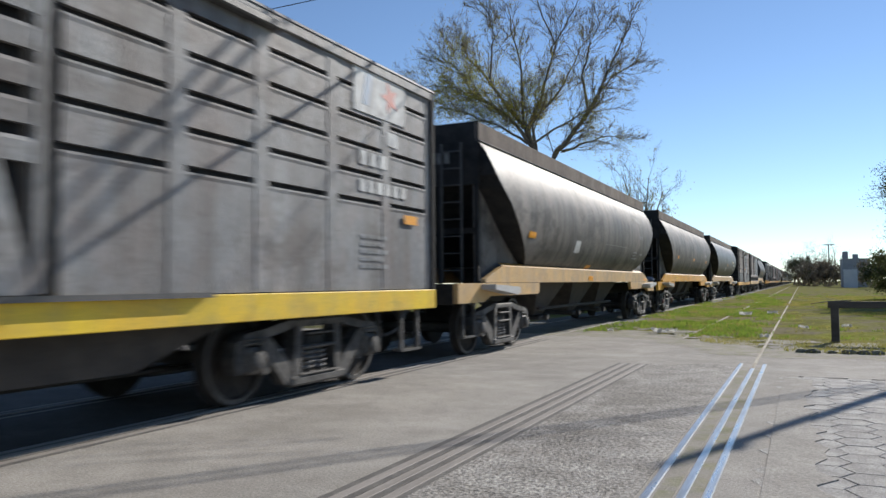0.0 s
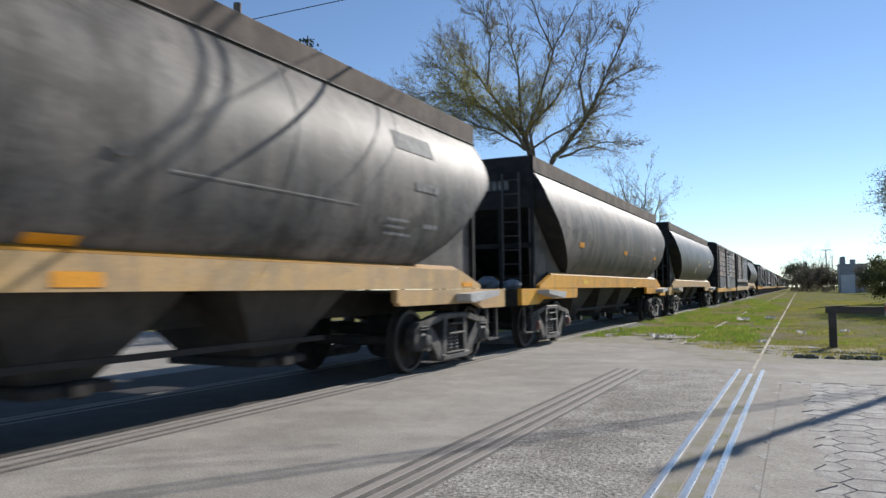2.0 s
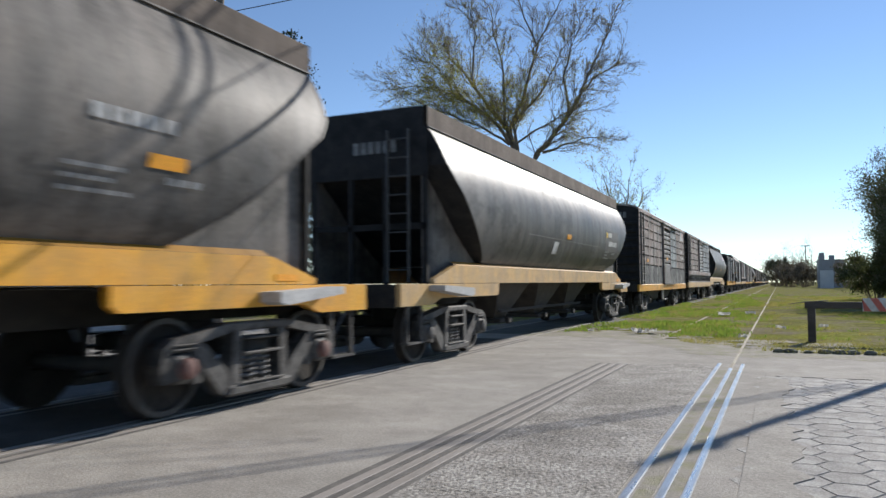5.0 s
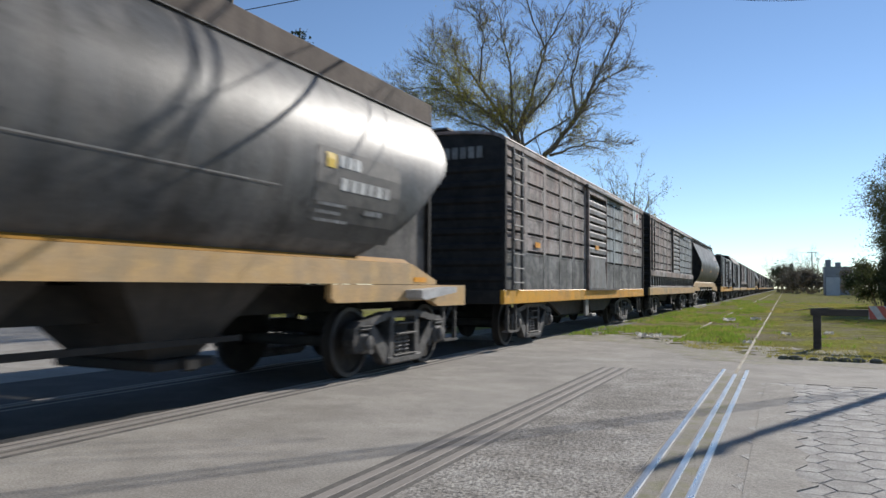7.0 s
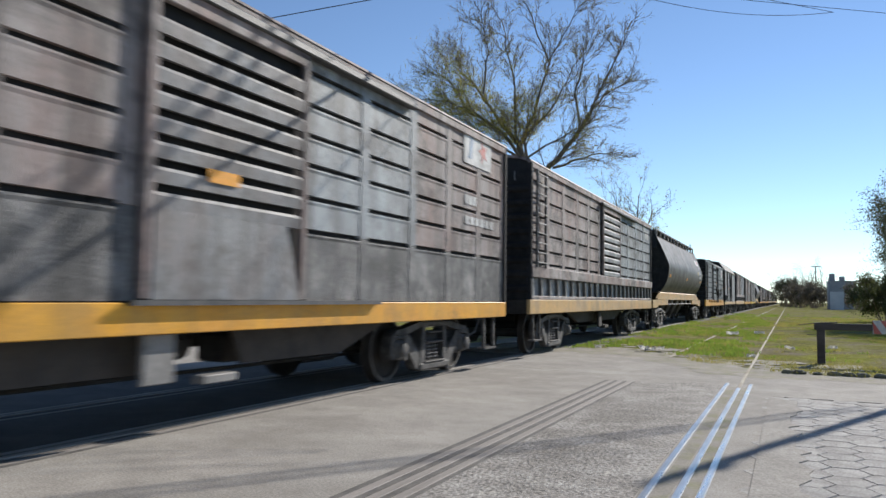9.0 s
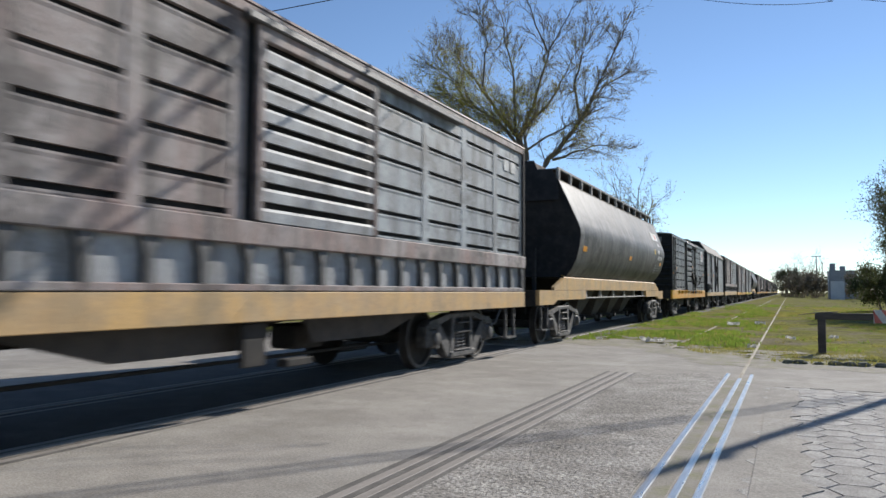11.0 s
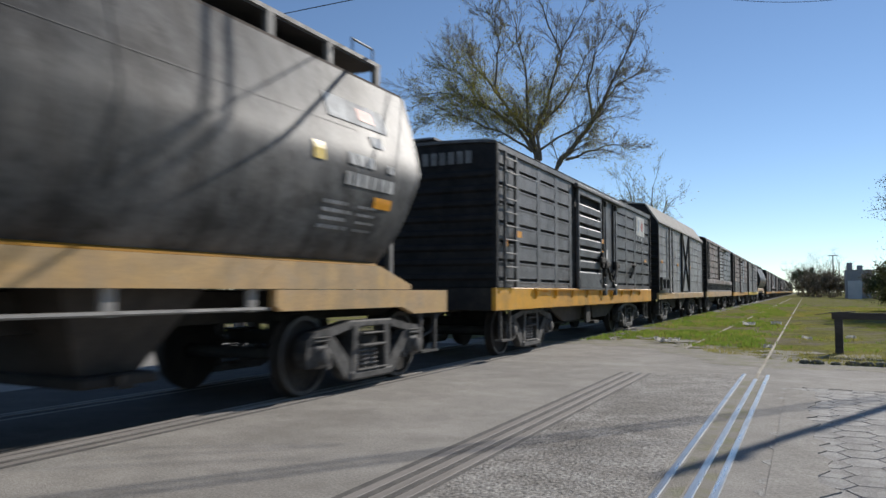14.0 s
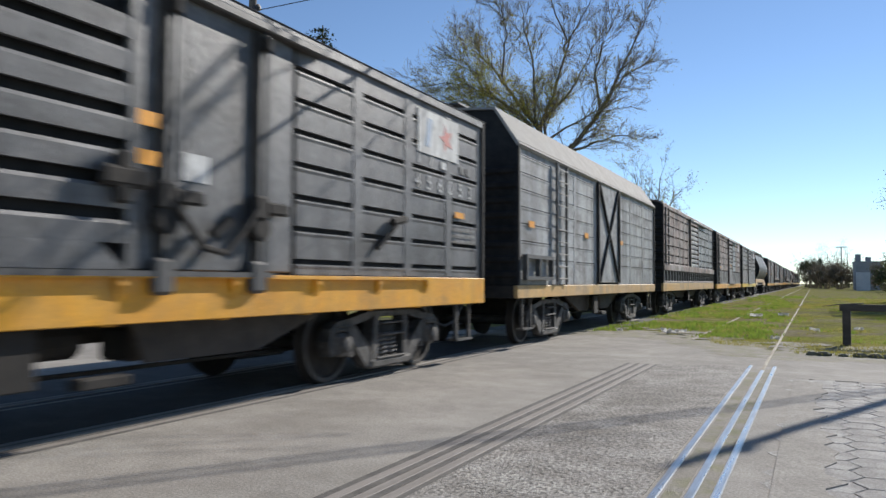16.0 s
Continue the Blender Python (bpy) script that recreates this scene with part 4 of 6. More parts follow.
def hopper_round(label, front, L, sill, paint):
    w = thing("hopper_wagon", label, "freight wagon", "wagons of the train", (TRACK_X, front, 0.012))
    hopper_body(w, L, "round", paint)
    hopper_under(w, L, sill, "round")
    for sx in (-1, 1):
        part("coaming", Mesh().box(sx * 1.07 - 0.04, sx * 1.07 + 0.04, 1.12, L - 1.12, 3.74, 4.06, 0.012), COAMING, w, "dusty roof coaming")
        part("coaming_lip", Mesh().box(sx * 1.08 - 0.03, sx * 1.08 + 0.055, 1.12, L - 1.12, 3.72, 3.738), HOPPER, w)
    part("roof_deck", Mesh().box(-1.03, 1.03, 1.3, L - 1.3, 3.95, 3.99), COAMING, w)
    for i in range(7):
        y = 2.0 + i * (L - 4.9) / 6
        part("hatch", Mesh().box(-0.45, 0.45, y, y + 0.9, 3.99, 4.07, 0.02), COAMING, w)
    for k in (0, 1):
        s = 1 if k == 0 else -1
        y = 1.12 if k == 0 else L - 1.12
        ya, yb = sorted((y, y + s * 0.05))
        part("end_plate", Mesh().box(-1.11, 1.11, ya, yb, 2.95, 4.075, 0.01), ENDBLACK, w, "near-black end plate with a worn number")
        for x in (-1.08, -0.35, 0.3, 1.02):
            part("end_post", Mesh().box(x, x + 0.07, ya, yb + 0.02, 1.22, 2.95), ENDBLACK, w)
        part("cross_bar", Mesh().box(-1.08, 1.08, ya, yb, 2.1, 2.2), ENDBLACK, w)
        for sx in (-1, 1):
            tri = [(1.14, 1.24), (1.14, 3.55), (1.20, 3.40), (1.70, 2.72), (2.3, 2.25), (3.60, 1.60), (3.60, 1.24)]
            if k:
                tri = [(L - a, b) for a, b in tri][::-1]
            part("gusset_plate", Mesh().prism("x", tri, sx * 1.0 - 0.012, sx * 1.0 + 0.012), HOPPER, w, "grey triangular end gusset")
        lad = Mesh()
        for x in (0.42, 0.80):
            lad.box(x, x + 0.035, y - s * 0.09 - 0.02, y - s * 0.09 + 0.02, 1.25, 3.7)
        l = part("end_ladder", lad, LADDER, w)
        for i in range(8):
            z = 1.45 + i * 0.3
            part("rung", Mesh().tube([(0.42, y - s * 0.1, z), (0.83, y - s * 0.1, z)], 0.013, 6), LADDER, l)
    e = Mesh()
    for i in range(6):
        e.box(-0.25 + 0.14 * i, -0.15 + 0.14 * i, 1.112, 1.117, 3.36, 3.56)
    part("end_lettering", e, FADED, w, "worn white number on the end")
    return w


def at_side(prof, z):
    for (xa, za), (xb, zb) in zip(prof, prof[1:]):
        if za <= z <= zb:
            return xa + (xb - xa) * (z - za) / (zb - za)
    return prof[-1][0]


def side_patch(w, name, kind, y0, y1, z0, z1, mat, label="", proud=0.012):
    """A flat mark that follows the curved side of a hopper."""
    prof = hopper_profile(kind)
    m = Mesh()
    n = 5
    v = []
    for i in range(n + 1):
        z = z0 + (z1 - z0) * i / n
        x = at_side(prof, z) + proud
        v += [(x, y0, z), (x, y1, z)]
    m.add(v, [(2 * i, 2 * i + 1, 2 * i + 3, 2 * i + 2) for i in range(n)])
    return part(name, m, mat, w, label)


def patch_letters(w, kind, y0, y1, z0, z1, n, mat=None):
    prof = hopper_profile(kind)
    m = Mesh()
    p = (y1 - y0) / n
    for i in range(n):
        xa, xb = at_side(prof, z0) + 0.014, at_side(prof, z1) + 0.014
        a, b = y0 + p * i + p * 0.1, y0 + p * i + p * 0.85
        m.add([(xa, a, z0), (xa, b, z0), (xb, b, z1), (xb, a, z1)], [(0, 1, 2, 3)])
    part("lettering", m, mat or WHITE, w, "worn white lettering")


def hopper_angular(label, front, L):
    w = thing("hopper_wagon", label, "freight wagon", "wagons of the train", (TRACK_X, front, 0.012))
    hopper_body(w, L, "angular", HOPPER_SILVER)
    hopper_under(w, L, OCHRE, "angular")
    part("roof_deck", Mesh().box(-1.05, 1.05, 2.10, L - 1.15, 3.925, 3.96), COAMING, w)
    part("roof_hatch", Mesh().box(-0.35, 0.35, 2.1, L - 2.0, 3.96, 4.19, 0.02), COAMING, w)
    for i in range(6):
        y = 2.2 + i * (L - 5.0) / 5
        part("hatch_cover", Mesh().box(-0.75, 0.40, y, y + 0.9, 4.25, 4.45, 0.04), COAMING, w, "dusty raised hatch cover")
    part("walkway", Mesh().box(-1.0, 1.0, 2.1, L - 1.7, 4.20, 4.24), LADDER, w, "steel mesh walkway along the roof")
    rail = part("walkway_edge", Mesh().box(0.98, 1.03, 2.1, L - 1.7, 4.22, 4.27), BARESTEEL, w)
    for i in range(13):
        y = 2.12 + i * (L - 3.95) / 12
        part("walkway_post", Mesh().box(0.97, 1.04, y, y + 0.10, 3.955, 4.22), BARESTEEL, rail)
    part("safety_rail", Mesh().tube([(0.9, L - 2.2, 4.27), (0.9, L - 2.2, 4.5), (0.9, L - 1.7, 4.5), (0.9, L - 1.7, 4.0)], 0.018, 6), BARESTEEL, w)
    for k in (0, 1):
        s = 1 if k == 0 else -1
        y = 1.0 if k == 0 else L - 1.0
        for x in (-0.75, -0.35, 0.35, 0.75):
            part("end_post", Mesh().box(x - 0.04, x + 0.04, y, y + 0.08, 1.2, (2.7 if abs(x) < 0.5 else 2.2) if k == 0 else (3.3 if abs(x) < 0.5 else 2.6)), ENDBLACK if k == 0 else BARESTEEL, w)
        wheel = Mesh()
        cx, cy = (-0.55, y + 0.45) if k == 0 else (0.3, y - 0.3)
        pts = [(cx + 0.27 * math.cos(t * math.pi / 8), cy, 2.8 + 0.27 * math.sin(t * math.pi / 8)) for t in range(17)]
        wheel.tube(pts, 0.02, 6)
        for t in range(5):
            a = t * 2 * math.pi / 5
            wheel.tube([(cx, cy, 2.8), (cx + 0.27 * math.cos(a), cy, 2.8 + 0.27 * math.sin(a))], 0.014, 5)
        part("brake_wheel", wheel, CAST, w, "spoked hand brake wheel", smooth=True)
        part("brake_stand", Mesh().box(cx - 0.16, cx + 0.16, cy + 0.05 * s, cy + 0.22 * s, 1.2, 3.02, 0.02) if k == 0 else Mesh().box(cx - 0.12, cx + 0.12, cy - 0.2, cy - 0.05, 1.2, 3.0, 0.02), ENDBLACK, w, "near-black brake stand")
    part("gable_plate", Mesh().prism("y", [(-1.06, 3.45), (1.06, 3.45), (1.02, 3.93), (0.88, 4.20), (0.5, 4.22), (0.42, 4.46), (-0.8, 4.46), (-0.9, 4.20), (-1.02, 3.93)], 2.06, 2.09), ENDBLACK, w, "near-black gable plate")
    e = Mesh()
    for i in range(6):
        e.box(-0.95 + 0.16 * i, -0.84 + 0.16 * i, 2.045, 2.06, 3.60, 3.82)
    part("end_lettering", e, FADED, w, "worn white number on the end")
    lad = Mesh()
    for x in (-1.05, -0.78):
        lad.box(x, x + 0.04, 1.25, 1.29, 1.25, 3.7)
    l = part("end_ladder", lad, BARESTEEL, w)
    for i in range(8):
        part("rung", Mesh().tube([(-1.05, 1.27, 1.5 + i * 0.3), (-0.74, 1.27, 1.5 + i * 0.3)], 0.013, 6), LADDER, l)
    return w


# ---- the train ----
TRAIN = []


def build_train():
    even = lambda a, b, n: [a + (b - a) * i / n for i in range(n + 1)]
    six = [3.68, 3.32, 2.98, 2.65, 2.29, 1.92]
    # leading grey box wagon: bare lower wall, fresh yellow sill
    A = wagon_slotted("grey slotted steel box wagon with fresh yellow sill", 13.6, -4.19, (GREY, GREY, GREY, ENDBLACK), even(0.1, 5.2, 4), (5.2, 7.55, 0.26, 0.9), [7.66, 8.8, 9.9, 11.12, 12.31, 13.5], [3.6, 3.25, 2.91, 2.58, 2.24], sill=BRIGHTYELLOW, depth=0.5)
    logo(A, 1.384, 11.55, 3.32, 1.0)
    add_bars(A, 1.3845, 12.3, 12.65, 3.0, 3.18, 1)
    add_bars(A, 1.3845, 11.65, 12.35, 2.68, 2.85, 3)
    add_bars(A, 1.3845, 11.65, 12.85, 2.35, 2.5, 6)
    for q in range(5):
        add_bars(A, 1.382, 11.7, 12.35 - 0.1 * (q % 2), 1.78 - q * 0.09, 1.83 - q * 0.09, 4, PALEGREY)
    add_plate(A, "reflector", 1.402, 12.75, 13.1, 2.02, 2.14, ORANGE)
    TRAIN.append((A, -4.19, 13.6))
    for front, sill in ((10.65, OCHRE), (28.78, YELLOW), (46.95, OCHRE)):
        h = hopper_round("grey round-sided grain hopper wagon with yellow sill", front, 17.2, sill, HOPPER_GLOSS if front > 40 else HOPPER)
        if front == 10.65:
            side_patch(h, "reflector", "round", 2.8, 3.2, 2.10, 2.22, ORANGE)
            side_patch(h, "reflector", "round", 7.8, 8.25, 1.585, 1.665, ORANGE)
            side_patch(h, "placard", "round", 6.1, 6.5, 1.92, 2.20, WHITE, "white square placard")
            side_patch(h, "sample_cap", "round", 8.3, 8.5, 2.28, 2.38, LADDER, "small dark cap", 0.02)
            side_patch(h, "faded_emblem", "round", 12.8, 13.9, 3.1, 3.36, FADED, "faded white emblem", 0.008)
            patch_letters(h, "round", 13.2, 13.9, 2.58, 2.70, 4, FADED)
            add_plate(h, "sill_reflector", 1.212, 8.0, 8.45, 1.27, 1.39, ORANGE)
        elif front == 28.78:
            for a in (3.45, 8.4, 13.3):
                side_patch(h, "reflector", "round", a, a + 0.42, 2.20, 2.32, ORANGE)
            patch_letters(h, "round", 12.7, 13.6, 2.50, 2.62, 5, PALEGREY)
            add_plate(h, "sill_reflector", 1.212, 4.6, 5.1, 1.33, 1.42, BRIGHTYELLOW)
        else:
            side_patch(h, "reflector", "round", 8.18, 8.56, 2.29, 2.41, ORANGE)
            side_patch(h, "placard", "round", 7.17, 7.55, 1.90, 2.18, WHITE, "white square placard")
            side_patch(h, "sample_cap", "round", 8.68, 8.86, 2.29, 2.38, LADDER, "small dark cap", 0.02)
            side_patch(h, "repainted_patch", "round", 12.42, 14.34, 1.75, 2.78, SOOTPATCH, "sooty dark repainted patch", 0.008)
            patch_letters(h, "round", 12.85, 13.35, 2.58, 2.72, 3)
            patch_letters(h, "round", 12.9, 14.1, 2.32, 2.46, 6)
            side_patch(h, "warning_mark", "round", 12.6, 12.78, 2.55, 2.72, BRIGHTYELLOW, "small yellow warning mark", 0.014)
        # seam of the side plating, and small print
        side_patch(h, "plate_seam", "round", 5.2 if front > 40 else 8.9, 11.8, 2.235, 2.25, BARESTEEL, "thin bright seam along the plating", 0.010)
        for q, (a, b) in enumerate(((12.5, 13.1), (12.5, 13.0), (12.5, 13.2))):
            patch_letters(h, "round", a, b, 2.12 - 0.09 * q, 2.155 - 0.09 * q, 5, PALEGREY)
        patch_letters(h, "round", 13.5, 13.95, 2.08, 2.14, 3, PALEGREY)
        add_plate(h, "sill_reflector", 1.212, 15.3, 15.7, 1.27, 1.34, ORANGE)
        TRAIN.append((h, front, 17.2))
    B = wagon_slotted("brown and grey slotted box wagon with louvred door", 14.75, 65.58, (BROWN, [BLUEGREY, BLUEGREY, BROWN, BROWN, BROWN], GREY, ENDBLACK), [0.12, 1.30, 2.58, 3.84, 5.0, 6.2], (6.2, 8.5, 0.21, 0.75), [8.55, 9.8, 11.1, 12.3, 13.5, 14.65], six, z1=3.98, ladder=(0.32, 0.85), low_mat=SOOTWALL)
    add_plate(B, "reflector", 1.402, 1.85, 2.2, 2.03, 2.14, ORANGE)
    add_plate(B, "reflector", 1.46, 7.0, 7.4, 2.22, 2.34, ORANGE)
    logo(B, 1.384, 12.85, 3.42, 0.95)
    add_bars(B, 1.3845, 12.9, 13.4, 2.75, 2.9, 3)
    add_bars(B, 1.3845, 12.9, 14.2, 2.42, 2.55, 6)
    TRAIN.append((B, 65.58, 14.75))
    C = wagon_slotted("brown slotted box wagon with stake pockets below", 14.4, 81.85, (BROWN, BLUEGREY, PALEGREY, ENDBLACK), [0.12, 1.25, 2.47, 3.70, 4.85, 6.08], (6.2, 8.62, 0.2, 0.0), [8.7, 10.1, 11.5, 12.9, 14.3], [3.66, 3.30, 2.94, 2.58, 2.23, 1.95], z1=4.0, z_low=0.90, z0=1.2, ribs=True, ladder=(0.25, 0.85), sill=OCHRE, depth=0.6, lever=UNDER, end_text="632711")
    add_bars(C, 1.3845, 13.3, 14.0, 3.45, 3.65, 2)
    TRAIN.append((C, 81.85, 14.4))
    H4 = hopper_angular("silver-grey angular hopper wagon with roof walkway", 97.86, 17.2)
    for a in (2.73, 8.62, 14.62):
        side_patch(H4, "reflector", "angular", a, a + 0.4, 2.21, 2.34, ORANGE)
    side_patch(H4, "emblem_field", "angular", 13.85, 15.15, 3.2, 3.5, WHITE, "white emblem field")
    side_patch(H4, "emblem_burst", "angular", 14.5, 14.85, 3.27, 3.43, REDPAINT, "red emblem burst", 0.018)
    patch_letters(H4, "angular", 14.6, 14.95, 2.96, 3.10, 1)
    patch_letters(H4, "angular", 14.0, 14.6, 2.66, 2.80, 3)
    patch_letters(H4, "angular", 14.85, 15.05, 2.66, 2.76, 1)
    patch_letters(H4, "angular", 13.95, 15.05, 2.42, 2.57, 6)
    side_patch(H4, "warning_mark", "angular", 13.35, 13.55, 2.62, 2.82, BRIGHTYELLOW, "small yellow warning mark", 0.014)
    for q in range(4):
        patch_letters(H4, "angular", 13.6, 14.1 + 0.1 * (q % 2), 2.18 - 0.09 * q, 2.22 - 0.09 * q, 4, PALEGREY)
        patch_letters(H4, "angular", 14.3, 14.7, 2.18 - 0.09 * q, 2.21 - 0.09 * q, 3, PALEGREY)
    side_patch(H4, "plate_seam", "angular", 3.0, 14.4, 3.12, 3.128, LADDER, "dark welded seam", 0.006)
    TRAIN.append((H4, 97.86, 17.2))
    seven = [3.43, 3.10, 2.77, 2.43, 2.09, 1.76, 1.42]
    D = wagon_slotted("dark grey slotted box wagon with yellow bracketed sill", 13.9, 116.6, (DARKGREY, DARKGREY, DARKGREY, ENDBLACK), [0.1, 1.1, 2.3, 3.45, 4.5], (4.85, 7.1, 0.265, 0.20), [9.1, 10.3, 11.5, 12.7, 13.8], seven, z1=3.77, z0=1.28, ladder=(0.28, 0.80), brackets=True, rise=0.09, lever=UNDER)
    # black box in place of the shade inside the opening
    part("door_gap", Mesh().box(1.30, 1.345, 4.5, 5.0, 1.3, 3.62), ENDBLACK, D, "black sheet standing in for the shaded slot beside the door")
    part("plug_door", Mesh().box(1.355, 1.40, 7.12, 9.06, 1.3, 3.62, 0.012), DARKGREY, D, "plain plug door")
    for y in (7.35, 8.48):
        part("lock_bar", Mesh().tube([(1.455, y + 0.11, 1.2), (1.455, y + 0.11, 3.6)], 0.020, 6), DARKGREY, D)
        part("door_seal", Mesh().box(1.40, 1.435, y - 0.05, y + 0.05, 1.2, 3.6, 0.012), UNDER, D, "black upright door bar")
        part("keeper", Mesh().box(1.40, 1.50, y + 0.06, y + 0.16, 3.42, 3.56, 0.015), UNDER, D)
        part("lock_case", Mesh().box(1.43, 1.53, y - 0.10, y + 0.10, 1.78, 2.02, 0.03).box(1.43, 1.51, y + 0.10, y + 0.42, 1.85, 1.97, 0.02).revolve((1.44, y + 0.02, 1.72), [(0.0, 0.13), (0.06, 0.13), (0.07, 0.10), (0.07, 0.0)], 12), UNDER, D, "black lock case")
        part("lock_foot", Mesh().box(1.41, 1.50, y - 0.10, y + 0.12, 1.10, 1.40, 0.03), LADDER, D)
    part("catch", Mesh().box(1.46, 1.55, 6.72, 7.16, 1.92, 2.08, 0.03).box(1.46, 1.54, 6.86, 7.0, 1.8, 2.2, 0.02), UNDER, D, "black door catch")
    part("door_lever", Mesh().tube([(1.50, 7.35, 1.92), (1.53, 7.52, 1.72), (1.53, 7.72, 1.50), (1.53, 7.98, 1.46), (1.53, 8.2, 1.66), (1.50, 8.46, 1.92)], 0.034, 7).tube([(1.51, 7.85, 1.62), (1.53, 8.02, 1.76)], 0.05, 7), UNDER, D, "black door lever", smooth=True)
    add_plate(D, "reflector", 1.441, 7.04, 7.30, 2.44, 2.56, ORANGE)
    add_plate(D, "reflector", 1.441, 7.04, 7.30, 2.13, 2.25, ORANGE)
    add_plate(D, "placard", 1.402, 7.60, 7.90, 2.06, 2.30, WHITE, "white square placard")
    add_plate(D, "reflector", 1.440, 0.82, 1.14, 2.19, 2.31, ORANGE)
    add_plate(D, "reflector", 1.402, 0.35, 0.52, 2.0, 2.12, ORANGE)
    part("handle", Mesh().tube([(1.41, 10.70, 1.62), (1.44, 10.98, 1.84), (1.44, 11.1, 1.93)], 0.035, 6).tube([(1.43, 11.02, 1.96), (1.43, 11.34, 2.02)], 0.05, 6), UNDER, D, "black lever handle")
    logo(D, 1.384, 11.75, 2.98, 1.0)
    for ch, y in zip("17", (11.72, 12.08)):
        add_text(D, ch, 1.386, y, 2.83, 0.27, WHITE)
    add_bars(D, 1.3845, 12.42, 12.62, 2.83, 2.93, 1)
    add_bars(D, 1.3845, 13.05, 13.5, 2.84, 2.96, 2, FADED)
    for i, ch in enumerate("456053"):
        add_text(D, ch, 1.386, 11.68 + 0.335 * i, 2.49, 0.29, WHITE)
    for q in range(3):
        add_bars(D, 1.406, 12.85, 13.6, 1.98 - 0.09 * q, 2.02 - 0.09 * q, 4, FADED)
    add_plate(D, "reflector", 1.402, 12.88, 13.18, 2.16, 2.25, ORANGE)
    TRAIN.append((D, 116.6, 13.9))
    nine = [3.55, 3.23, 2.92, 2.60, 2.29, 1.97, 1.66]
    E = wagon_slotted("pale grey box wagon with cross-braced door", 12.65, 132.1, (PALEGREY, PALEGREY, PALEGREY, ENDBLACK), [0.1, 2.0, 3.6, 5.3], None, [7.65, 9.2, 10.9, 12.55], nine, z1=3.77, mansard=True, gap=0.02, z0=1.16, z_low=0.92, ladder=(2.1, 2.75), sill=OCHRE, rise=0.72, end_number=False, lever=UNDER, roof=CONCRETE)
    X = part("cross_door", Mesh().box(1.355, 1.405, 5.45, 7.6, 1.2, 3.7, 0.012), PALEGREY, E, "sliding door with cross brace")
    for a, b in ((5.55, 7.5), (7.5, 5.55)):
        part("brace", Mesh().tube([(1.425, a, 1.25), (1.425, b, 3.65)], 0.045, 6), ENDBLACK, X)
    for y in (5.40, 7.55):
        part("edge_bar", Mesh().box(1.395, 1.455, y, y + 0.10, 1.2, 3.7, 0.01), ENDBLACK, X)
    for a in (0.55, 4.3, 7.8):
        add_plate(E, "reflector", 1.402, a, a + 0.3, 2.24, 2.36, ORANGE)
    part("frame_rack", Mesh().box(1.405, 1.5, 0.2, 1.75, 1.65, 1.72).box(1.405, 1.5, 0.2, 1.75, 1.25, 1.32).box(1.405, 1.5, 0.2, 0.28, 1.25, 1.72).box(1.405, 1.5, 0.9, 0.98, 1.25, 1.72).box(1.405, 1.5, 1.67, 1.75, 1.25, 1.72), LADDER, E)
    TRAIN.append((E, 132.1, 12.65))
    # the rest of the train, away to the horizon
    y = 146.4
    for src, L in ((C, 14.4), (B, 14.75), (A, 13.6), (H4, 17.2), (B, 14.75), (C, 14.4), (B, 14.75), (D, 13.9), (C, 14.4), (A, 13.6), (TRAIN[1][0], 17.2), (B, 14.75), (E, 12.65), (C, 14.4), (D, 13.9), (B, 14.75), (A, 13.6), (C, 14.4)):
        o = copy_thing(src, pose(TRACK_X, y, 0.012))
        TRAIN.append((o, y, L))
        y += L + 1.6


def build_bags():
    """Two crumpled plastic sacks left on the end platform of the second hopper; they ride with it."""
    rnd = random.Random(77)
    for x, y, r in ((0.28, 0.55, 0.22), (0.78, 0.62, 0.17)):
        m = Mesh()
        nu, nv = 14, 8
        v = []
        for j in range(nv + 1):
            e = math.pi * j / nv
            for i in range(nu):
                a = 2 * math.pi * i / nu
                k = r * (1 + rnd.uniform(-0.16, 0.16))
                v.append((x + 1.1 * k * math.sin(e) * math.cos(a), y + 0.9 * k * math.sin(e) * math.sin(a), max(1.212, 1.20 + r * 0.62 - 0.68 * k * math.cos(e))))
        m.add(v, [(j * nu + i, j * nu + (i + 1) % nu, (j + 1) * nu + (i + 1) % nu, (j + 1) * nu + i) for j in range(nv) for i in range(nu)])
        b = solid("plastic_sack", m, SACK, "crumpled pale blue-grey plastic sack on the wagon's end platform", "sack", group="sacks on the wagon")
        b.location = (TRACK_X, 28.78, 0.012)
        TRAIN.append((b, 28.78, 0.0))


# ---- run of the build ----
build_ground()
build_rails()
BED = build_pavers()
build_train()
build_bags()


# ---- trees and bushes ----
def spread_dir(rnd, d, angle):
    side = d.cross(Vector((rnd.uniform(-1, 1), rnd.uniform(-1, 1), rnd.uniform(-1, 1)))).normalized()
    return (d * math.cos(angle) + side * math.sin(angle)).normalized()


def leaf_at(m, rnd, p, size, droop=0.0):
    """One folded leaf: two triangles on a bent midrib."""
    a = Vector((rnd.uniform(-1, 1), rnd.uniform(-1, 1), rnd.uniform(-1, 1) - droop)).normalized()
    s = a.cross(Vector((rnd.uniform(-1, 1), rnd.uniform(-1, 1), rnd.uniform(-1, 1)))).normalized() * size * 0.38
    q = p + a * size
    mid = p + a * size * 0.5
    k = len(m.v)
    m.v += [tuple(p), tuple(mid + s), tuple(q), tuple(mid - s)]
    m.f += [(k, k + 1, k + 2), (k, k + 2, k + 3)]


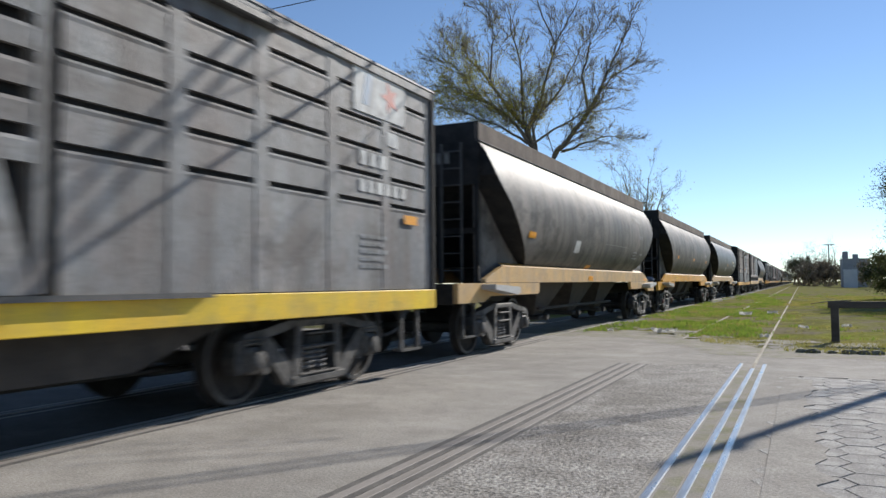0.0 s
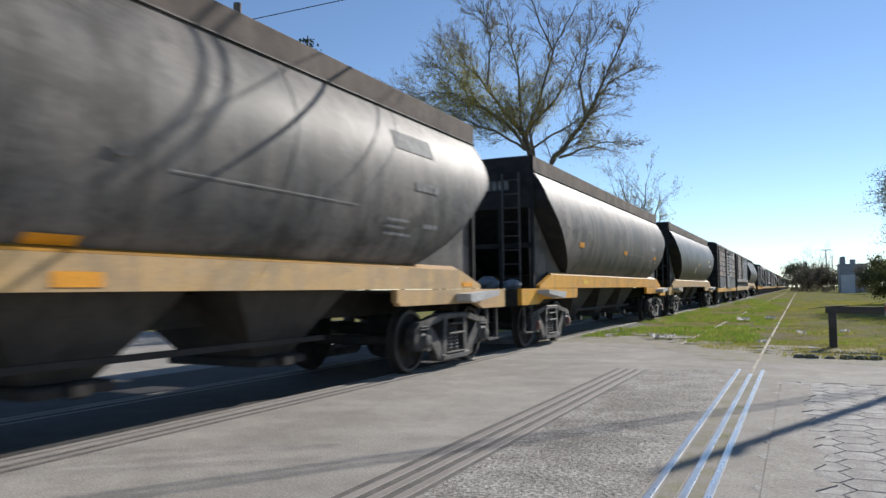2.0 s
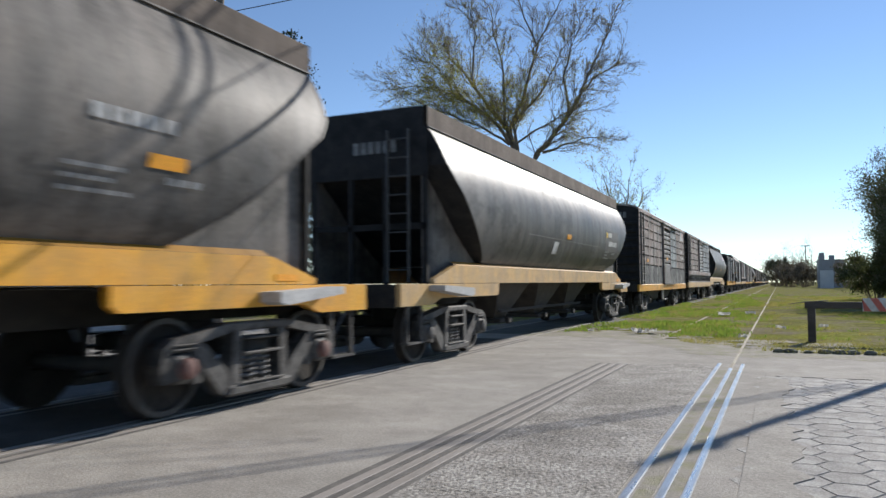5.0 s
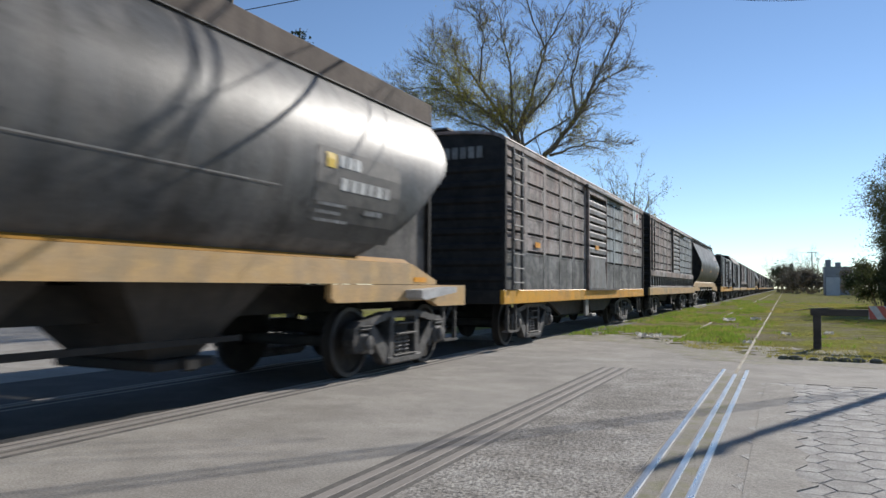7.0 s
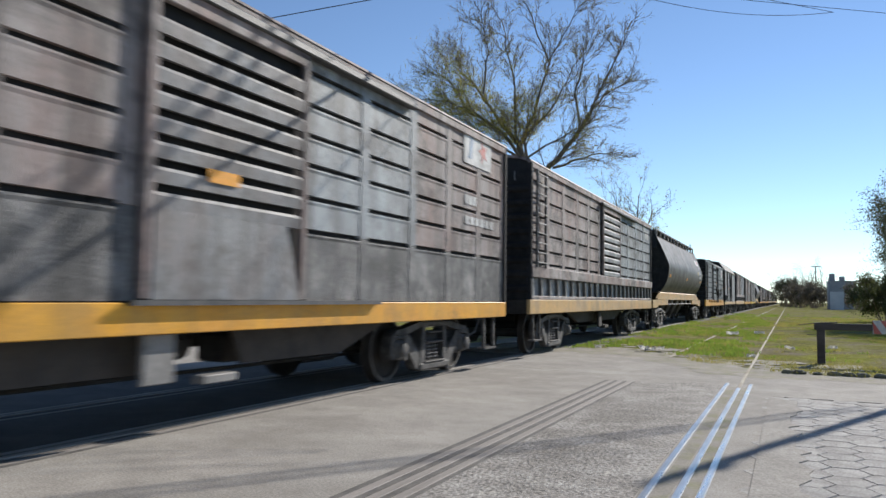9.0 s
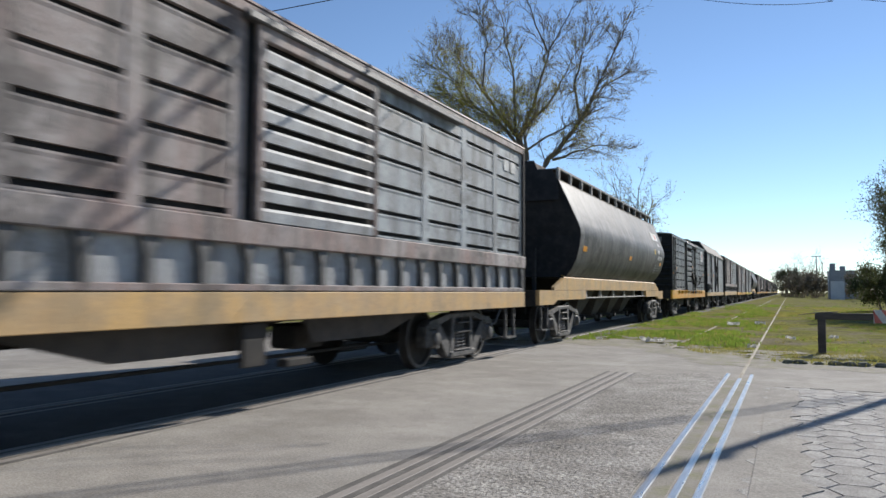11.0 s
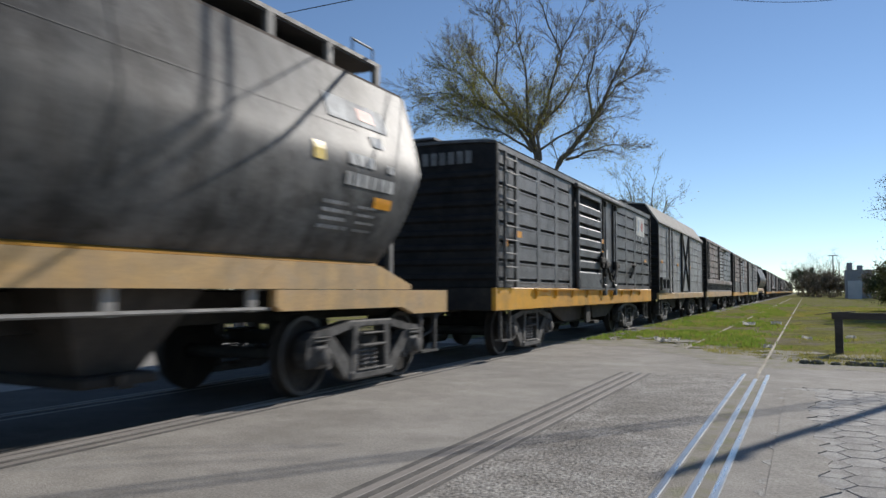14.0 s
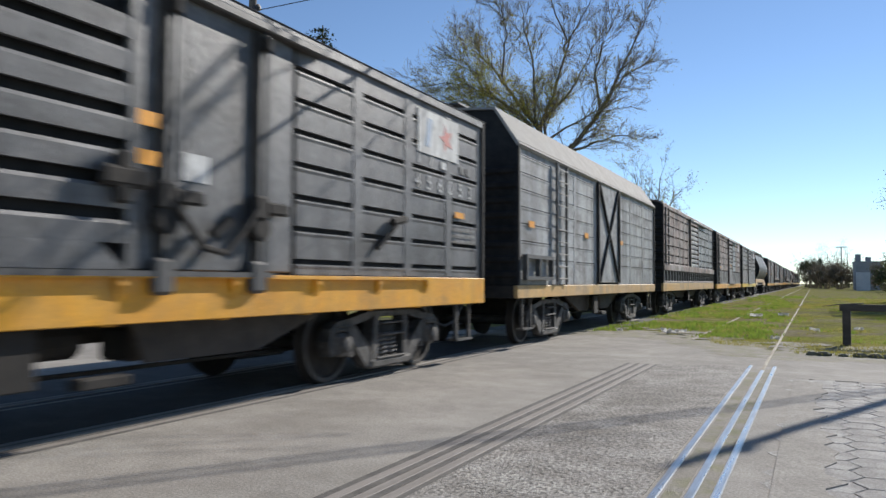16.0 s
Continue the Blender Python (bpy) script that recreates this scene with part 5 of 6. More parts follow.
def grow(wood, twigs, tips, rnd, p, d, length, r, level, last, lift, kids):
    """A limb of bent tapered segments that bears thinner ones; the last two levels go into the twigs."""
    n = 4 if level < last else 2
    pts, rad = [p.copy()], [r]
    for i in range(n):
        d = (d + Vector((rnd.uniform(-1, 1), rnd.uniform(-1, 1), rnd.uniform(-1, 1))) * 0.16 + Vector((0, 0, lift))).normalized()
        p = p + d * (length / n)
        pts.append(p.copy())
        rad.append(max(r * (1 - 0.72 * (i + 1) / n), 0.005))
    (wood if level < last - 1 else twigs).tube(pts, rad, 6 if level < 2 else (4 if level < last else 3), caps=False)
    if level >= last:
        tips.append(pts[-1])
        tips.append(pts[1])
        return
    for i in range(kids[level]):
        f = rnd.uniform(0.25, 1.0)
        k = min(int(f * n), n - 1)
        q = pts[k].lerp(pts[k + 1], f * n - k)
        grow(wood, twigs, tips, rnd, q, spread_dir(rnd, (pts[k + 1] - pts[k]).normalized(), rnd.uniform(0.35, 0.85)), length * rnd.uniform(0.30, 0.52), max(r * (1 - 0.7 * f) * 0.5, 0.008), level + 1, last, lift, kids)


def limbed_tree(label, at, azimuth, fork, limbs, seed, trunk_r, leaf_rule):
    """A tree led by its main limbs, each a bent line of (across, up) metres from the foot; boughs, branchlets and twigs grow along them."""
    rnd = random.Random(seed)
    w = thing("tree", label, "tree", at=at)
    wood, twigs, tips = Mesh(), Mesh(), []
    right = Vector((math.cos(azimuth), -math.sin(azimuth), 0))
    deep = Vector((math.sin(azimuth), math.cos(azimuth), 0))
    base = right * fork[0] + Vector((0, 0, fork[1]))
    wood.tube([(0, 0, -0.2), tuple(base * 0.5), tuple(base)], [trunk_r * 1.3, trunk_r, trunk_r * 0.85], 9)

    def shoot(p, d, length, r, level):
        n = (5, 4, 3)[level]
        pts = [p.copy()]
        for _ in range(n):
            d = (d + Vector((rnd.gauss(0, 1), rnd.gauss(0, 1), rnd.gauss(0, 1))) * 0.13 + Vector((0, 0, 0.05))).normalized()
            p = p + d * (length / n)
            pts.append(p.copy())
        (wood if level == 0 else twigs).tube(pts, [max(r * (1 - 0.7 * k / n), 0.0052) for k in range(n + 1)], 4 if level == 0 else 3, caps=False)
        if level == 2:
            tips.append(pts[-1])
            tips.append(pts[1])
            return
        for _ in range((9, 6)[level]):
            f = rnd.uniform(0.15, 1.0) * n
            k = min(int(f), n - 1)
            q = pts[k].lerp(pts[k + 1], f - k)
            shoot(q, spread_dir(rnd, (pts[k + 1] - pts[k]).normalized(), rnd.uniform(0.3, 0.75)), length * rnd.uniform(0.28, 0.5), r * 0.42, level + 1)

    for line, r0, bushy in limbs:
        off = rnd.uniform(-0.5, 0.5)
        path = []
        for i, (u, h) in enumerate(line):
            off += rnd.uniform(-0.8, 0.8) * (i > 0)
            path.append(right * u + deep * off + Vector((0, 0, h)))
        pts = [path[0]]
        for a, b in zip(path, path[1:]):
            for k in range(1, 5):
                pts.append(a.lerp(b, k / 4) + Vector((rnd.gauss(0, 0.045), rnd.gauss(0, 0.045), rnd.gauss(0, 0.045))))
        n = len(pts)
        wood.tube(pts, [r0 * (1 - 0.86 * k / (n - 1)) for k in range(n)], 6, caps=False)
        total = sum((b - a).length for a, b in zip(pts, pts[1:]))
        for k in range(int(total * bushy * 1.9)):
            f = rnd.uniform(0.15, 1.0) * (n - 1)
            i = min(int(f), n - 2)
            q = pts[i].lerp(pts[i + 1], f - i)
            shoot(q, spread_dir(rnd, (pts[i + 1] - pts[i]).normalized(), rnd.uniform(0.3, 0.95)), rnd.uniform(0.8, 2.0), max(r0 * 0.26 * (1 - 0.6 * f / n), 0.015), 0)
    part("trunk", wood, BARK, w, "grey-brown forked trunk and limbs", smooth=True)
    part("crown", twigs, TWIG, w, "fine bare twigs")
    lv = Mesh()
    for p in tips:
        for _ in range(leaf_rule(rnd, p.dot(right), p.z)):
            leaf_at(lv, rnd, p + Vector((rnd.gauss(0, 0.25), rnd.gauss(0, 0.25), rnd.gauss(-0.1, 0.25))), rnd.uniform(0.035, 0.07), 0.6)
    part("young_leaves", lv, BUDLEAF, w, "sparse yellow-green spring leaves")
    return w


def bare_tree(name, label, at, azimuth, trunk_top, limbs, seed, scale, kids, leaf_rule=None, leaf_mat=None, trunk_r=0.3, last=4):
    """A tree given by its main limbs: each (across, up) is the limb's end in metres from the foot, across the line of sight."""
    rnd = random.Random(seed)
    w = thing(name, label, "tree", at=at)
    wood, twigs, tips = Mesh(), Mesh(), []
    right = Vector((math.cos(azimuth), -math.sin(azimuth), 0))
    deep = Vector((math.sin(azimuth), math.cos(azimuth), 0))
    fork = Vector((0, 0, trunk_top))
    wood.tube([(0, 0, -0.2), (0.03, 0.02, trunk_top * 0.5), tuple(fork)], [trunk_r * 1.25, trunk_r, trunk_r * 0.9], 9)
    for u, h in limbs:
        end = right * u + deep * rnd.uniform(-0.35, 0.35) * max(abs(u), 2.5) + Vector((0, 0, h))
        q = fork + Vector((rnd.uniform(-0.1, 0.1), rnd.uniform(-0.1, 0.1), rnd.uniform(-0.5, 0.1)))
        d = end - q
        L = d.length
        first = (d.normalized() + Vector((0, 0, -0.10))).normalized()
        grow(wood, twigs, tips, rnd, q, first, L * 0.97, trunk_r * 0.55, 0, last, 0.03, kids)
    part("trunk", wood, BARK, w, "grey-brown forked trunk and limbs", smooth=True)
    t = part("crown", twigs, TWIG, w, "fine bare twigs")
    if leaf_rule:
        lv = Mesh()
        for p in tips:
            for _ in range(leaf_rule(rnd, p.dot(right), p.z)):
                leaf_at(lv, rnd, p + Vector((rnd.gauss(0, 0.22), rnd.gauss(0, 0.22), rnd.gauss(-0.1, 0.22))) * scale, rnd.uniform(0.06, 0.12) * scale, 0.8)
        if lv.v:
            part("young_leaves", lv, leaf_mat or BUDLEAF, w, "sparse yellow-green spring leaves")
    return w


def conifer(at, height, radius, seed, leaders=1):
    rnd = random.Random(seed)
    w = thing("conifer", "dark green conifer with ragged drooping boughs", "tree", "conifers behind the track", at)
    wood, lv = Mesh(), Mesh()
    wood.tube([(0, 0, -0.2), (0, 0, height * 0.6), (0.05, 0, height)], [0.25, 0.14, 0.03], 7)
    z = height * 0.12
    while z < height - 0.15:
        f = 1 - z / height
        n = 7 if f > 0.2 else 5
        a0 = rnd.uniform(0, 6.28)
        for i in range(n):
            a = a0 + i * 6.283 / n + rnd.uniform(-0.3, 0.3)
            L = radius * (f ** 0.6) * rnd.uniform(0.6, 1.15) + 0.25
            pts = [Vector((math.cos(a) * L * t, math.sin(a) * L * t, z + 0.25 * L * t - 0.42 * L * t * t)) for t in (0, 0.35, 0.7, 1.0)]
            wood.tube([tuple(p) for p in pts], [0.035, 0.025, 0.015, 0.006], 4, caps=False)
            for k in range(int(16 + 150 * f)):
                t = rnd.uniform(0.15, 1.0)
                b = pts[min(int(t * 3), 2)].lerp(pts[min(int(t * 3), 2) + 1], t * 3 - min(int(t * 3), 2))
                leaf_at(lv, rnd, b + Vector((rnd.gauss(0, 0.11), rnd.gauss(0, 0.11), rnd.gauss(-0.03, 0.07))), rnd.uniform(0.07, 0.16), 0.5)
        z += rnd.uniform(0.26, 0.4)
    part("trunk", wood, BARK, w)
    part("crown", lv, CONIFERLEAF, w, "dark drooping needle boughs")
    return w


def bush(name, label, at, rx, ry, h, n, mat, seed, leaf=0.2, bare=0.0, category="bush", group=""):
    """Stems and lumpy masses of leaves with gaps between them."""
    rnd = random.Random(seed)
    w = thing(name, label, category, group, at)
    wood, lv = Mesh(), Mesh()
    lumps = [(Vector((rnd.uniform(-0.75, 0.75) * rx, rnd.uniform(-0.75, 0.75) * ry, rnd.uniform(0.25, 0.86) * h)), rnd.uniform(0.2, 0.42) * min(rx, h)) for _ in range(16)]
    for c, r in lumps:
        wood.tube([(c.x * 0.25, c.y * 0.25, -0.1), (c.x * 0.6, c.y * 0.6, c.z * 0.5), tuple(c + Vector((0, 0, r)))], [0.05 * h / 4, 0.035 * h / 4, 0.008], 4, caps=False)
        for _ in range(14):
            e = c + Vector((rnd.gauss(0, 0.7) * r, rnd.gauss(0, 0.7) * r, abs(rnd.gauss(0.4, 0.6)) * r))
            wood.tube([tuple(c - Vector((0, 0, r * 0.4))), tuple((c + e) * 0.5), tuple(e + Vector((0, 0, bare * r)))], [0.02 * h / 4, 0.012 * h / 4, 0.004], 3, caps=False)
    for _ in range(n):
        c, r = lumps[rnd.randrange(len(lumps))]
        p = c + Vector((rnd.gauss(0, 0.55), rnd.gauss(0, 0.55), rnd.gauss(0, 0.5))) * r
        if p.z > 0.02:
            leaf_at(lv, rnd, p, rnd.uniform(0.6, 1.3) * leaf, 0.1)
    part("trunk", wood, TWIG, w)
    part("foliage", lv, mat, w)
    return w


def build_trees():
    rad = radians
    d = 36.0
    foot = (-d * math.sin(rad(17.0)), d * math.cos(rad(17.0)), -0.03)
    limbs = [
        ([(-1.2, 7.6), (-1.5, 8.9), (-3.3, 11.4), (-4.4, 13.0), (-5.1, 14.1)], 0.13, 2.5),
        ([(-1.1, 7.8), (-1.6, 9.3), (-1.8, 12.6), (-2.4, 15.3)], 0.11, 2.3),
        ([(-1.1, 7.4), (-1.4, 9.1), (-0.7, 10.6), (0.0, 13.0), (-1.2, 16.0)], 0.13, 1.9),
        ([(-0.2, 12.5), (0.4, 13.7), (1.6, 15.8)], 0.06, 2.4),
        ([(-1.0, 7.6), (-1.2, 8.9), (0.4, 11.1), (1.4, 13.2)], 0.10, 1.8),
        ([(-1.4, 8.2), (-2.1, 9.2), (-3.7, 10.4), (-5.4, 11.1), (-7.0, 11.3)], 0.10, 2.7),
        ([(-0.7, 6.4), (0.1, 7.6), (1.1, 8.8), (1.9, 10.1), (2.6, 11.7), (3.6, 13.8)], 0.16, 1.9),
        ([(1.5, 9.5), (2.2, 10.5), (3.0, 11.6), (4.1, 12.2)], 0.085, 2.4),
        ([(0.2, 7.7), (1.2, 8.0), (2.2, 8.4), (3.3, 8.3)], 0.075, 2.0),
        ([(1.5, 9.6), (1.3, 11.3), (1.7, 12.7), (2.5, 14.5)], 0.08, 1.8),
        ([(-1.1, 8.0), (0.8, 9.1), (2.0, 9.5)], 0.06, 2.2),
        ([(-2.6, 9.6), (-3.9, 10.4), (-4.6, 11.7), (-5.8, 12.8)], 0.07, 3.0),
        ([(-1.4, 8.0), (-2.8, 8.9), (-4.6, 9.6), (-6.4, 9.9)], 0.07, 2.6),
        ([(-3.2, 11.3), (-3.0, 13.5), (-3.5, 15.8)], 0.06, 2.6),
    ]

    def rule(rnd, u, z):
        c = math.exp(-((u + 4.4) / 2.6) ** 2 - ((z - 11.0) / 2.1) ** 2) + 0.35 * math.exp(-((u + 1.0) / 3.0) ** 2 - ((z - 10.5) / 2.2) ** 2) + 0.25 * math.exp(-((u - 2.5) / 2.0) ** 2 - ((z - 7.6) / 1.2) ** 2)
        return int(3.1 * c + 0.25 + rnd.random())

    limbed_tree("tall bare tree in early leaf behind the train", foot, rad(-17.0), (-0.75, 6.5), limbs, 5, 0.22, rule)
    d2 = 62.0
    k2 = d2 * math.pi / 180
    bare_tree("tree", "small bare tree beyond the larger one", (-d2 * math.sin(rad(10.8)), d2 * math.cos(rad(10.8)), -0.03), rad(-10.8), 1.2 + 2.5 * k2, [(u * k2, 1.2 + h * k2) for u, h in ((-2.6, 6.5), (-1.5, 7.6), (-0.4, 8.4), (0.7, 8.0), (1.5, 7.0), (2.0, 5.4), (-0.9, 6.4))], 8, 1.3, [7, 5, 4, 2], lambda r, u, z: int(r.random() < 0.25), trunk_r=0.2, last=4)
    conifer((-19.2, 26.2, -0.03), 12.5, 2.6, 4)
    conifer((-20.4, 25.4, -0.03), 11.6, 2.2, 9)
    # left background, beyond the train
    bush("bush", "dark evergreen bush beside the pale building", (-27.5, 27.6, 0), 1.9, 1.6, 5.4, 2600, DARKLEAF, 21, 0.22, group="bushes")
    bare_tree("tree", "pale leafless tree beside the building", (-31.0, 29.0, 0), rad(-47), 1.6, [(-2.4, 5.6), (-1.5, 6.6), (-0.5, 7.2), (0.6, 7.0), (1.5, 6.2), (2.3, 5.0)], 14, 1.0, [6, 5, 4, 2], trunk_r=0.14, last=4)
    # right edge: tall scrubby trees above a hedge
    for i, (x, y, h, s) in enumerate(((6.4, 44.0, 6.7, 31), (7.6, 47.5, 7.8, 32), (7.0, 51.0, 6.9, 33), (8.5, 45.0, 7.8, 34), (7.1, 43.0, 6.1, 35), (6.6, 46.0, 6.6, 36))):
        t = bare_tree("tree", "tall scrubby tree with dense upright twigs", (x, y, -0.03), 0.1, 1.0, [(u, h * f) for u, f in ((-1.2, 0.62), (-0.9, 0.8), (-0.5, 0.9), (-0.1, 0.95), (0.3, 0.92), (0.7, 0.82), (1.1, 0.7), (-0.3, 0.7), (0.5, 0.55))], s, 0.9, [8, 6, 5, 3], lambda r, u, z: int(r.random() < 0.8) + int(r.random() < 0.5), HEDGELEAF, 0.12, 4)
    for i, (x, y, h, s) in enumerate(((5.6, 54.0, 3.4, 41), (6.0, 46.5, 3.2, 42), (6.9, 42.5, 3.4, 43), (8.2, 41.0, 3.8, 44), (6.6, 50.0, 4.2, 45))):
        bush("bush", "tangled olive-green hedge bush beside the grass", (x, y, -0.05), 1.5, 1.3, h, 9000, HEDGELEAF if i not in (2, 4) else DARKLEAF, s, 0.12, 0.5, group="bushes")
    # far end of the line
    for i, (x, y, rx, h, s) in enumerate(((-0.6, 190, 4.0, 6.4, 51), (2.2, 180, 3.4, 6.0, 52), (4.6, 168, 2.6, 5.2, 53), (6.0, 200, 4, 6.6, 54), (9.8, 118, 2.4, 4.6, 55), (0.8, 215, 5, 7.6, 56), (10.6, 140, 2.4, 5.6, 57))):
        bush("bush", "distant dark bush at the end of the line", (x, y, -0.1), rx, 2.0, h, 2600, (DARKLEAF, DRYLEAF, DRYLEAF, HEDGELEAF)[i % 4], s, 0.30, 0.3, group="bushes")
    for x, y, h, s in ((0.5, 230, 9.6, 61), (4.5, 225, 10.4, 62), (-2.0, 240, 8.6, 63), (8.0, 215, 9.4, 64)):
        bare_tree("tree", "distant bare tree at the end of the line", (x, y, -0.1), 0.0, 2.0, [(u, h * f) for u, f in ((-4.2, 0.6), (-3, 0.8), (-1.4, 0.95), (0.4, 1.0), (2.0, 0.92), (3.2, 0.75), (4.4, 0.6))], s, 4.0, [6, 5, 4], lambda r, u, z: 0, trunk_r=0.22, last=3)
    conifer((1.5, 200, 0), 7.4, 1.0, 71)


# ---- poles and wires ----
def pole(at, height, r, label, arm=0.0, arm_dir=(1, 0), lean=(0, 0)):
    w = thing("utility_pole", label, "utility pole", "utility poles", at)
    part("shaft", Mesh().tube([(0, 0, -0.3), (lean[0] * 0.5, lean[1] * 0.5, height * 0.5), (lean[0], lean[1], height)], [r * 1.2, r, r * 0.8], 10), POLEWOOD, w, smooth=True)
    if arm:
        a, b = arm_dir
        m = Mesh().tube([(-a * 0.1, -b * 0.1, height - 0.3), (a * arm, b * arm, height - 0.22)], 0.05, 6)
        c = part("crossarm", m, POLEWOOD, w)
        part("brace", Mesh().tube([(0, 0, height - 1.2), (a * arm * 0.7, b * arm * 0.7, height - 0.28)], 0.025, 6), LADDER, c)
    ins = part("insulator", Mesh().revolve((0, 0, 0), [(-0.09, 0.02), (-0.08, 0.09), (0.0, 0.07), (0.06, 0.1), (0.09, 0.02)], 10), WIRE, w, "dark glazed insulator", smooth=True, at=(0.14 + lean[0], lean[1], height - 0.45))
    return w


def wire(a, b, sag, r=0.012):
    a, b = Vector(a), Vector(b)
    pts = [tuple(a.lerp(b, i / 24) - Vector((0, 0, sag * 4 * (i / 24) * (1 - i / 24)))) for i in range(25)]
    solid("overhead_wire", Mesh().tube(pts, r, 5), WIRE, "black overhead cable sagging between poles", "cable", group="overhead wires")


def build_poles():
    cot = 1 / math.tan(radians(SUN_EL))
    sx, sy = math.sin(radians(SUN_AZ)), math.cos(radians(SUN_AZ))
    tall = 8.0
    top = (-0.89 + tall * cot * sx, 5.08 + tall * cot * sy)
    base = (4.73, 19.3)
    pole((*base, -0.03), tall, 0.085, "tall leaning wooden utility pole at the roadside", lean=(top[0] - base[0], top[1] - base[1]))
    pole((-13.3, 15.0, -0.03), 8.95, 0.13, "weathered wooden utility pole behind the train", lean=(0.05, 0))
    pole((-26.8, 22.5, -0.03), 8.2, 0.13, "weathered wooden pole with a bracket arm", 0.9, (-0.75, -0.6))
    w = thing("mast", "thin grey mast before the pale building", "pole", at=(-30.0, 26.6, 0))
    part("shaft", Mesh().tube([(0, 0, -0.2), (0, 0, 6.3)], 0.04, 6).tube([(-0.2, 0, 5.6), (0.2, 0, 5.6)], 0.02, 5), LADDER, w)
    w = thing("mast", "distant lamp mast with a short cross-piece", "pole", at=(6.0, 200, 0))
    part("shaft", Mesh().tube([(0, 0, -0.2), (0, 0, 9.9)], 0.12, 6).tube([(-1.1, 0, 9.8), (1.1, 0, 9.8)], 0.1, 5), LADDER, w)
    wire((-13.2, 15.0, 8.4), (12.0, 14.66, 8.4), 0.05)
    wire((-13.2, 15.0, 8.4), (-47.2, 21.0, 8.4), 0.1)
    wire((-26.9, 22.4, 7.9), (-13.4, 15.3, 6.9), 0.2, 0.010)
    wire((-26.9, 22.4, 7.9), (-60, 30, 7.2), 0.3)
    # cables over the crossing; their shadows cross the wagons
    S = Vector((math.cos(radians(SUN_EL)) * sx, math.cos(radians(SUN_EL)) * sy, math.sin(radians(SUN_EL))))
    for p, h, off in (((-5.07, 4.96, 3.7), (-0.56, -0.83), 0.0), ((-5.07, 4.96, 3.7), (-0.56, -0.83), 0.30), ((-5.0, 7.18, 3.69), (-0.95, -0.32), 0.0)):
        q = Vector(p) + S * ((7.3 - p[2]) / S.z) + Vector((0, off, 0))
        e = Vector((h[0], h[1], 0))
        wire(q - e * 14 + S * (6.0 if h[1] < -0.5 else 0.0), q + e * 22, 0.0, 0.026)
    for a, b, sag in (((3.95, 21.5, 8.23), (-4.24, 15.0, 7.98), 0.0), ((1.1, 20.0, 8.33), (-4.24, 15.0, 8.23), 0.40), ((1.1, 20.0, 8.33), (-4.38, 15.5, 8.7), 0.0)):
        wire(a, b, sag, 0.007)


# ---- buildings ----
def build_buildings():
    w = thing("building", "low pale building with a dark roof fascia", "building", at=(-36.5, 28.0, 0))
    w.rotation_euler = (0, 0, radians(48))
    part("wall", Mesh().box(-9, 5.2, 0, 9, 0, 4.3, 0.02), PLASTER, w)
    part("roof", Mesh().box(-9.2, 5.4, -0.25, 9.2, 4.3, 5.15, 0.04), ROOFDARK, w, "dark flat roof with a deep fascia")
    for x in (-6.5, -2.8, 0.8):
        win = part("window", Mesh().box(x, x + 1.8, -0.06, 0.0, 1.3, 2.7, 0.02), ROOFDARK, w)
        part("pane", Mesh().box(x + 0.1, x + 1.7, -0.075, -0.062, 1.4, 2.6), WINDOWGLASS, win)
    part("door", Mesh().box(3.2, 4.3, -0.07, 0.0, 0, 2.1, 0.02), ROOFDARK, w)
    part("plinth", Mesh().box(-9.05, 5.25, -0.05, 0.0, 0, 1.0, 0.01), ROOFDARK, w, "dark painted plinth")
    h = thing("house", "distant blue-grey house with water tanks on the roof", "house", at=(8.6, 150, 0))
    part("wall", Mesh().box(-2.0, 2.4, 0, 8, 0, 4.9, 0.02), BLUEWALL, h)
    part("parapet", Mesh().box(-2.1, 2.5, -0.1, 8.1, 4.9, 5.1, 0.03), BLUEWALL, h)
    for x in (-1.9, -0.3):
        part("water_tank", Mesh().box(x, x + 0.9, 1, 2, 5.1, 6.4 if x < -1 else 5.9, 0.08), BLUEWALL, h)
    for x in (-1.6, 0.7):
        win = part("window", Mesh().box(x, x + 1.1, -0.06, 0, 2.0, 3.2), ROOFDARK, h)
        part("pane", Mesh().box(x + 0.08, x + 1.02, -0.075, -0.062, 2.08, 3.12), WINDOWGLASS, win)
    wl = Mesh().box(6.2, 8.2, 138, 138.2, -0.1, 3.0, 0.02)
    solid("garden_wall", wl, PLASTER, "short whitewashed wall before the distant house", "wall")


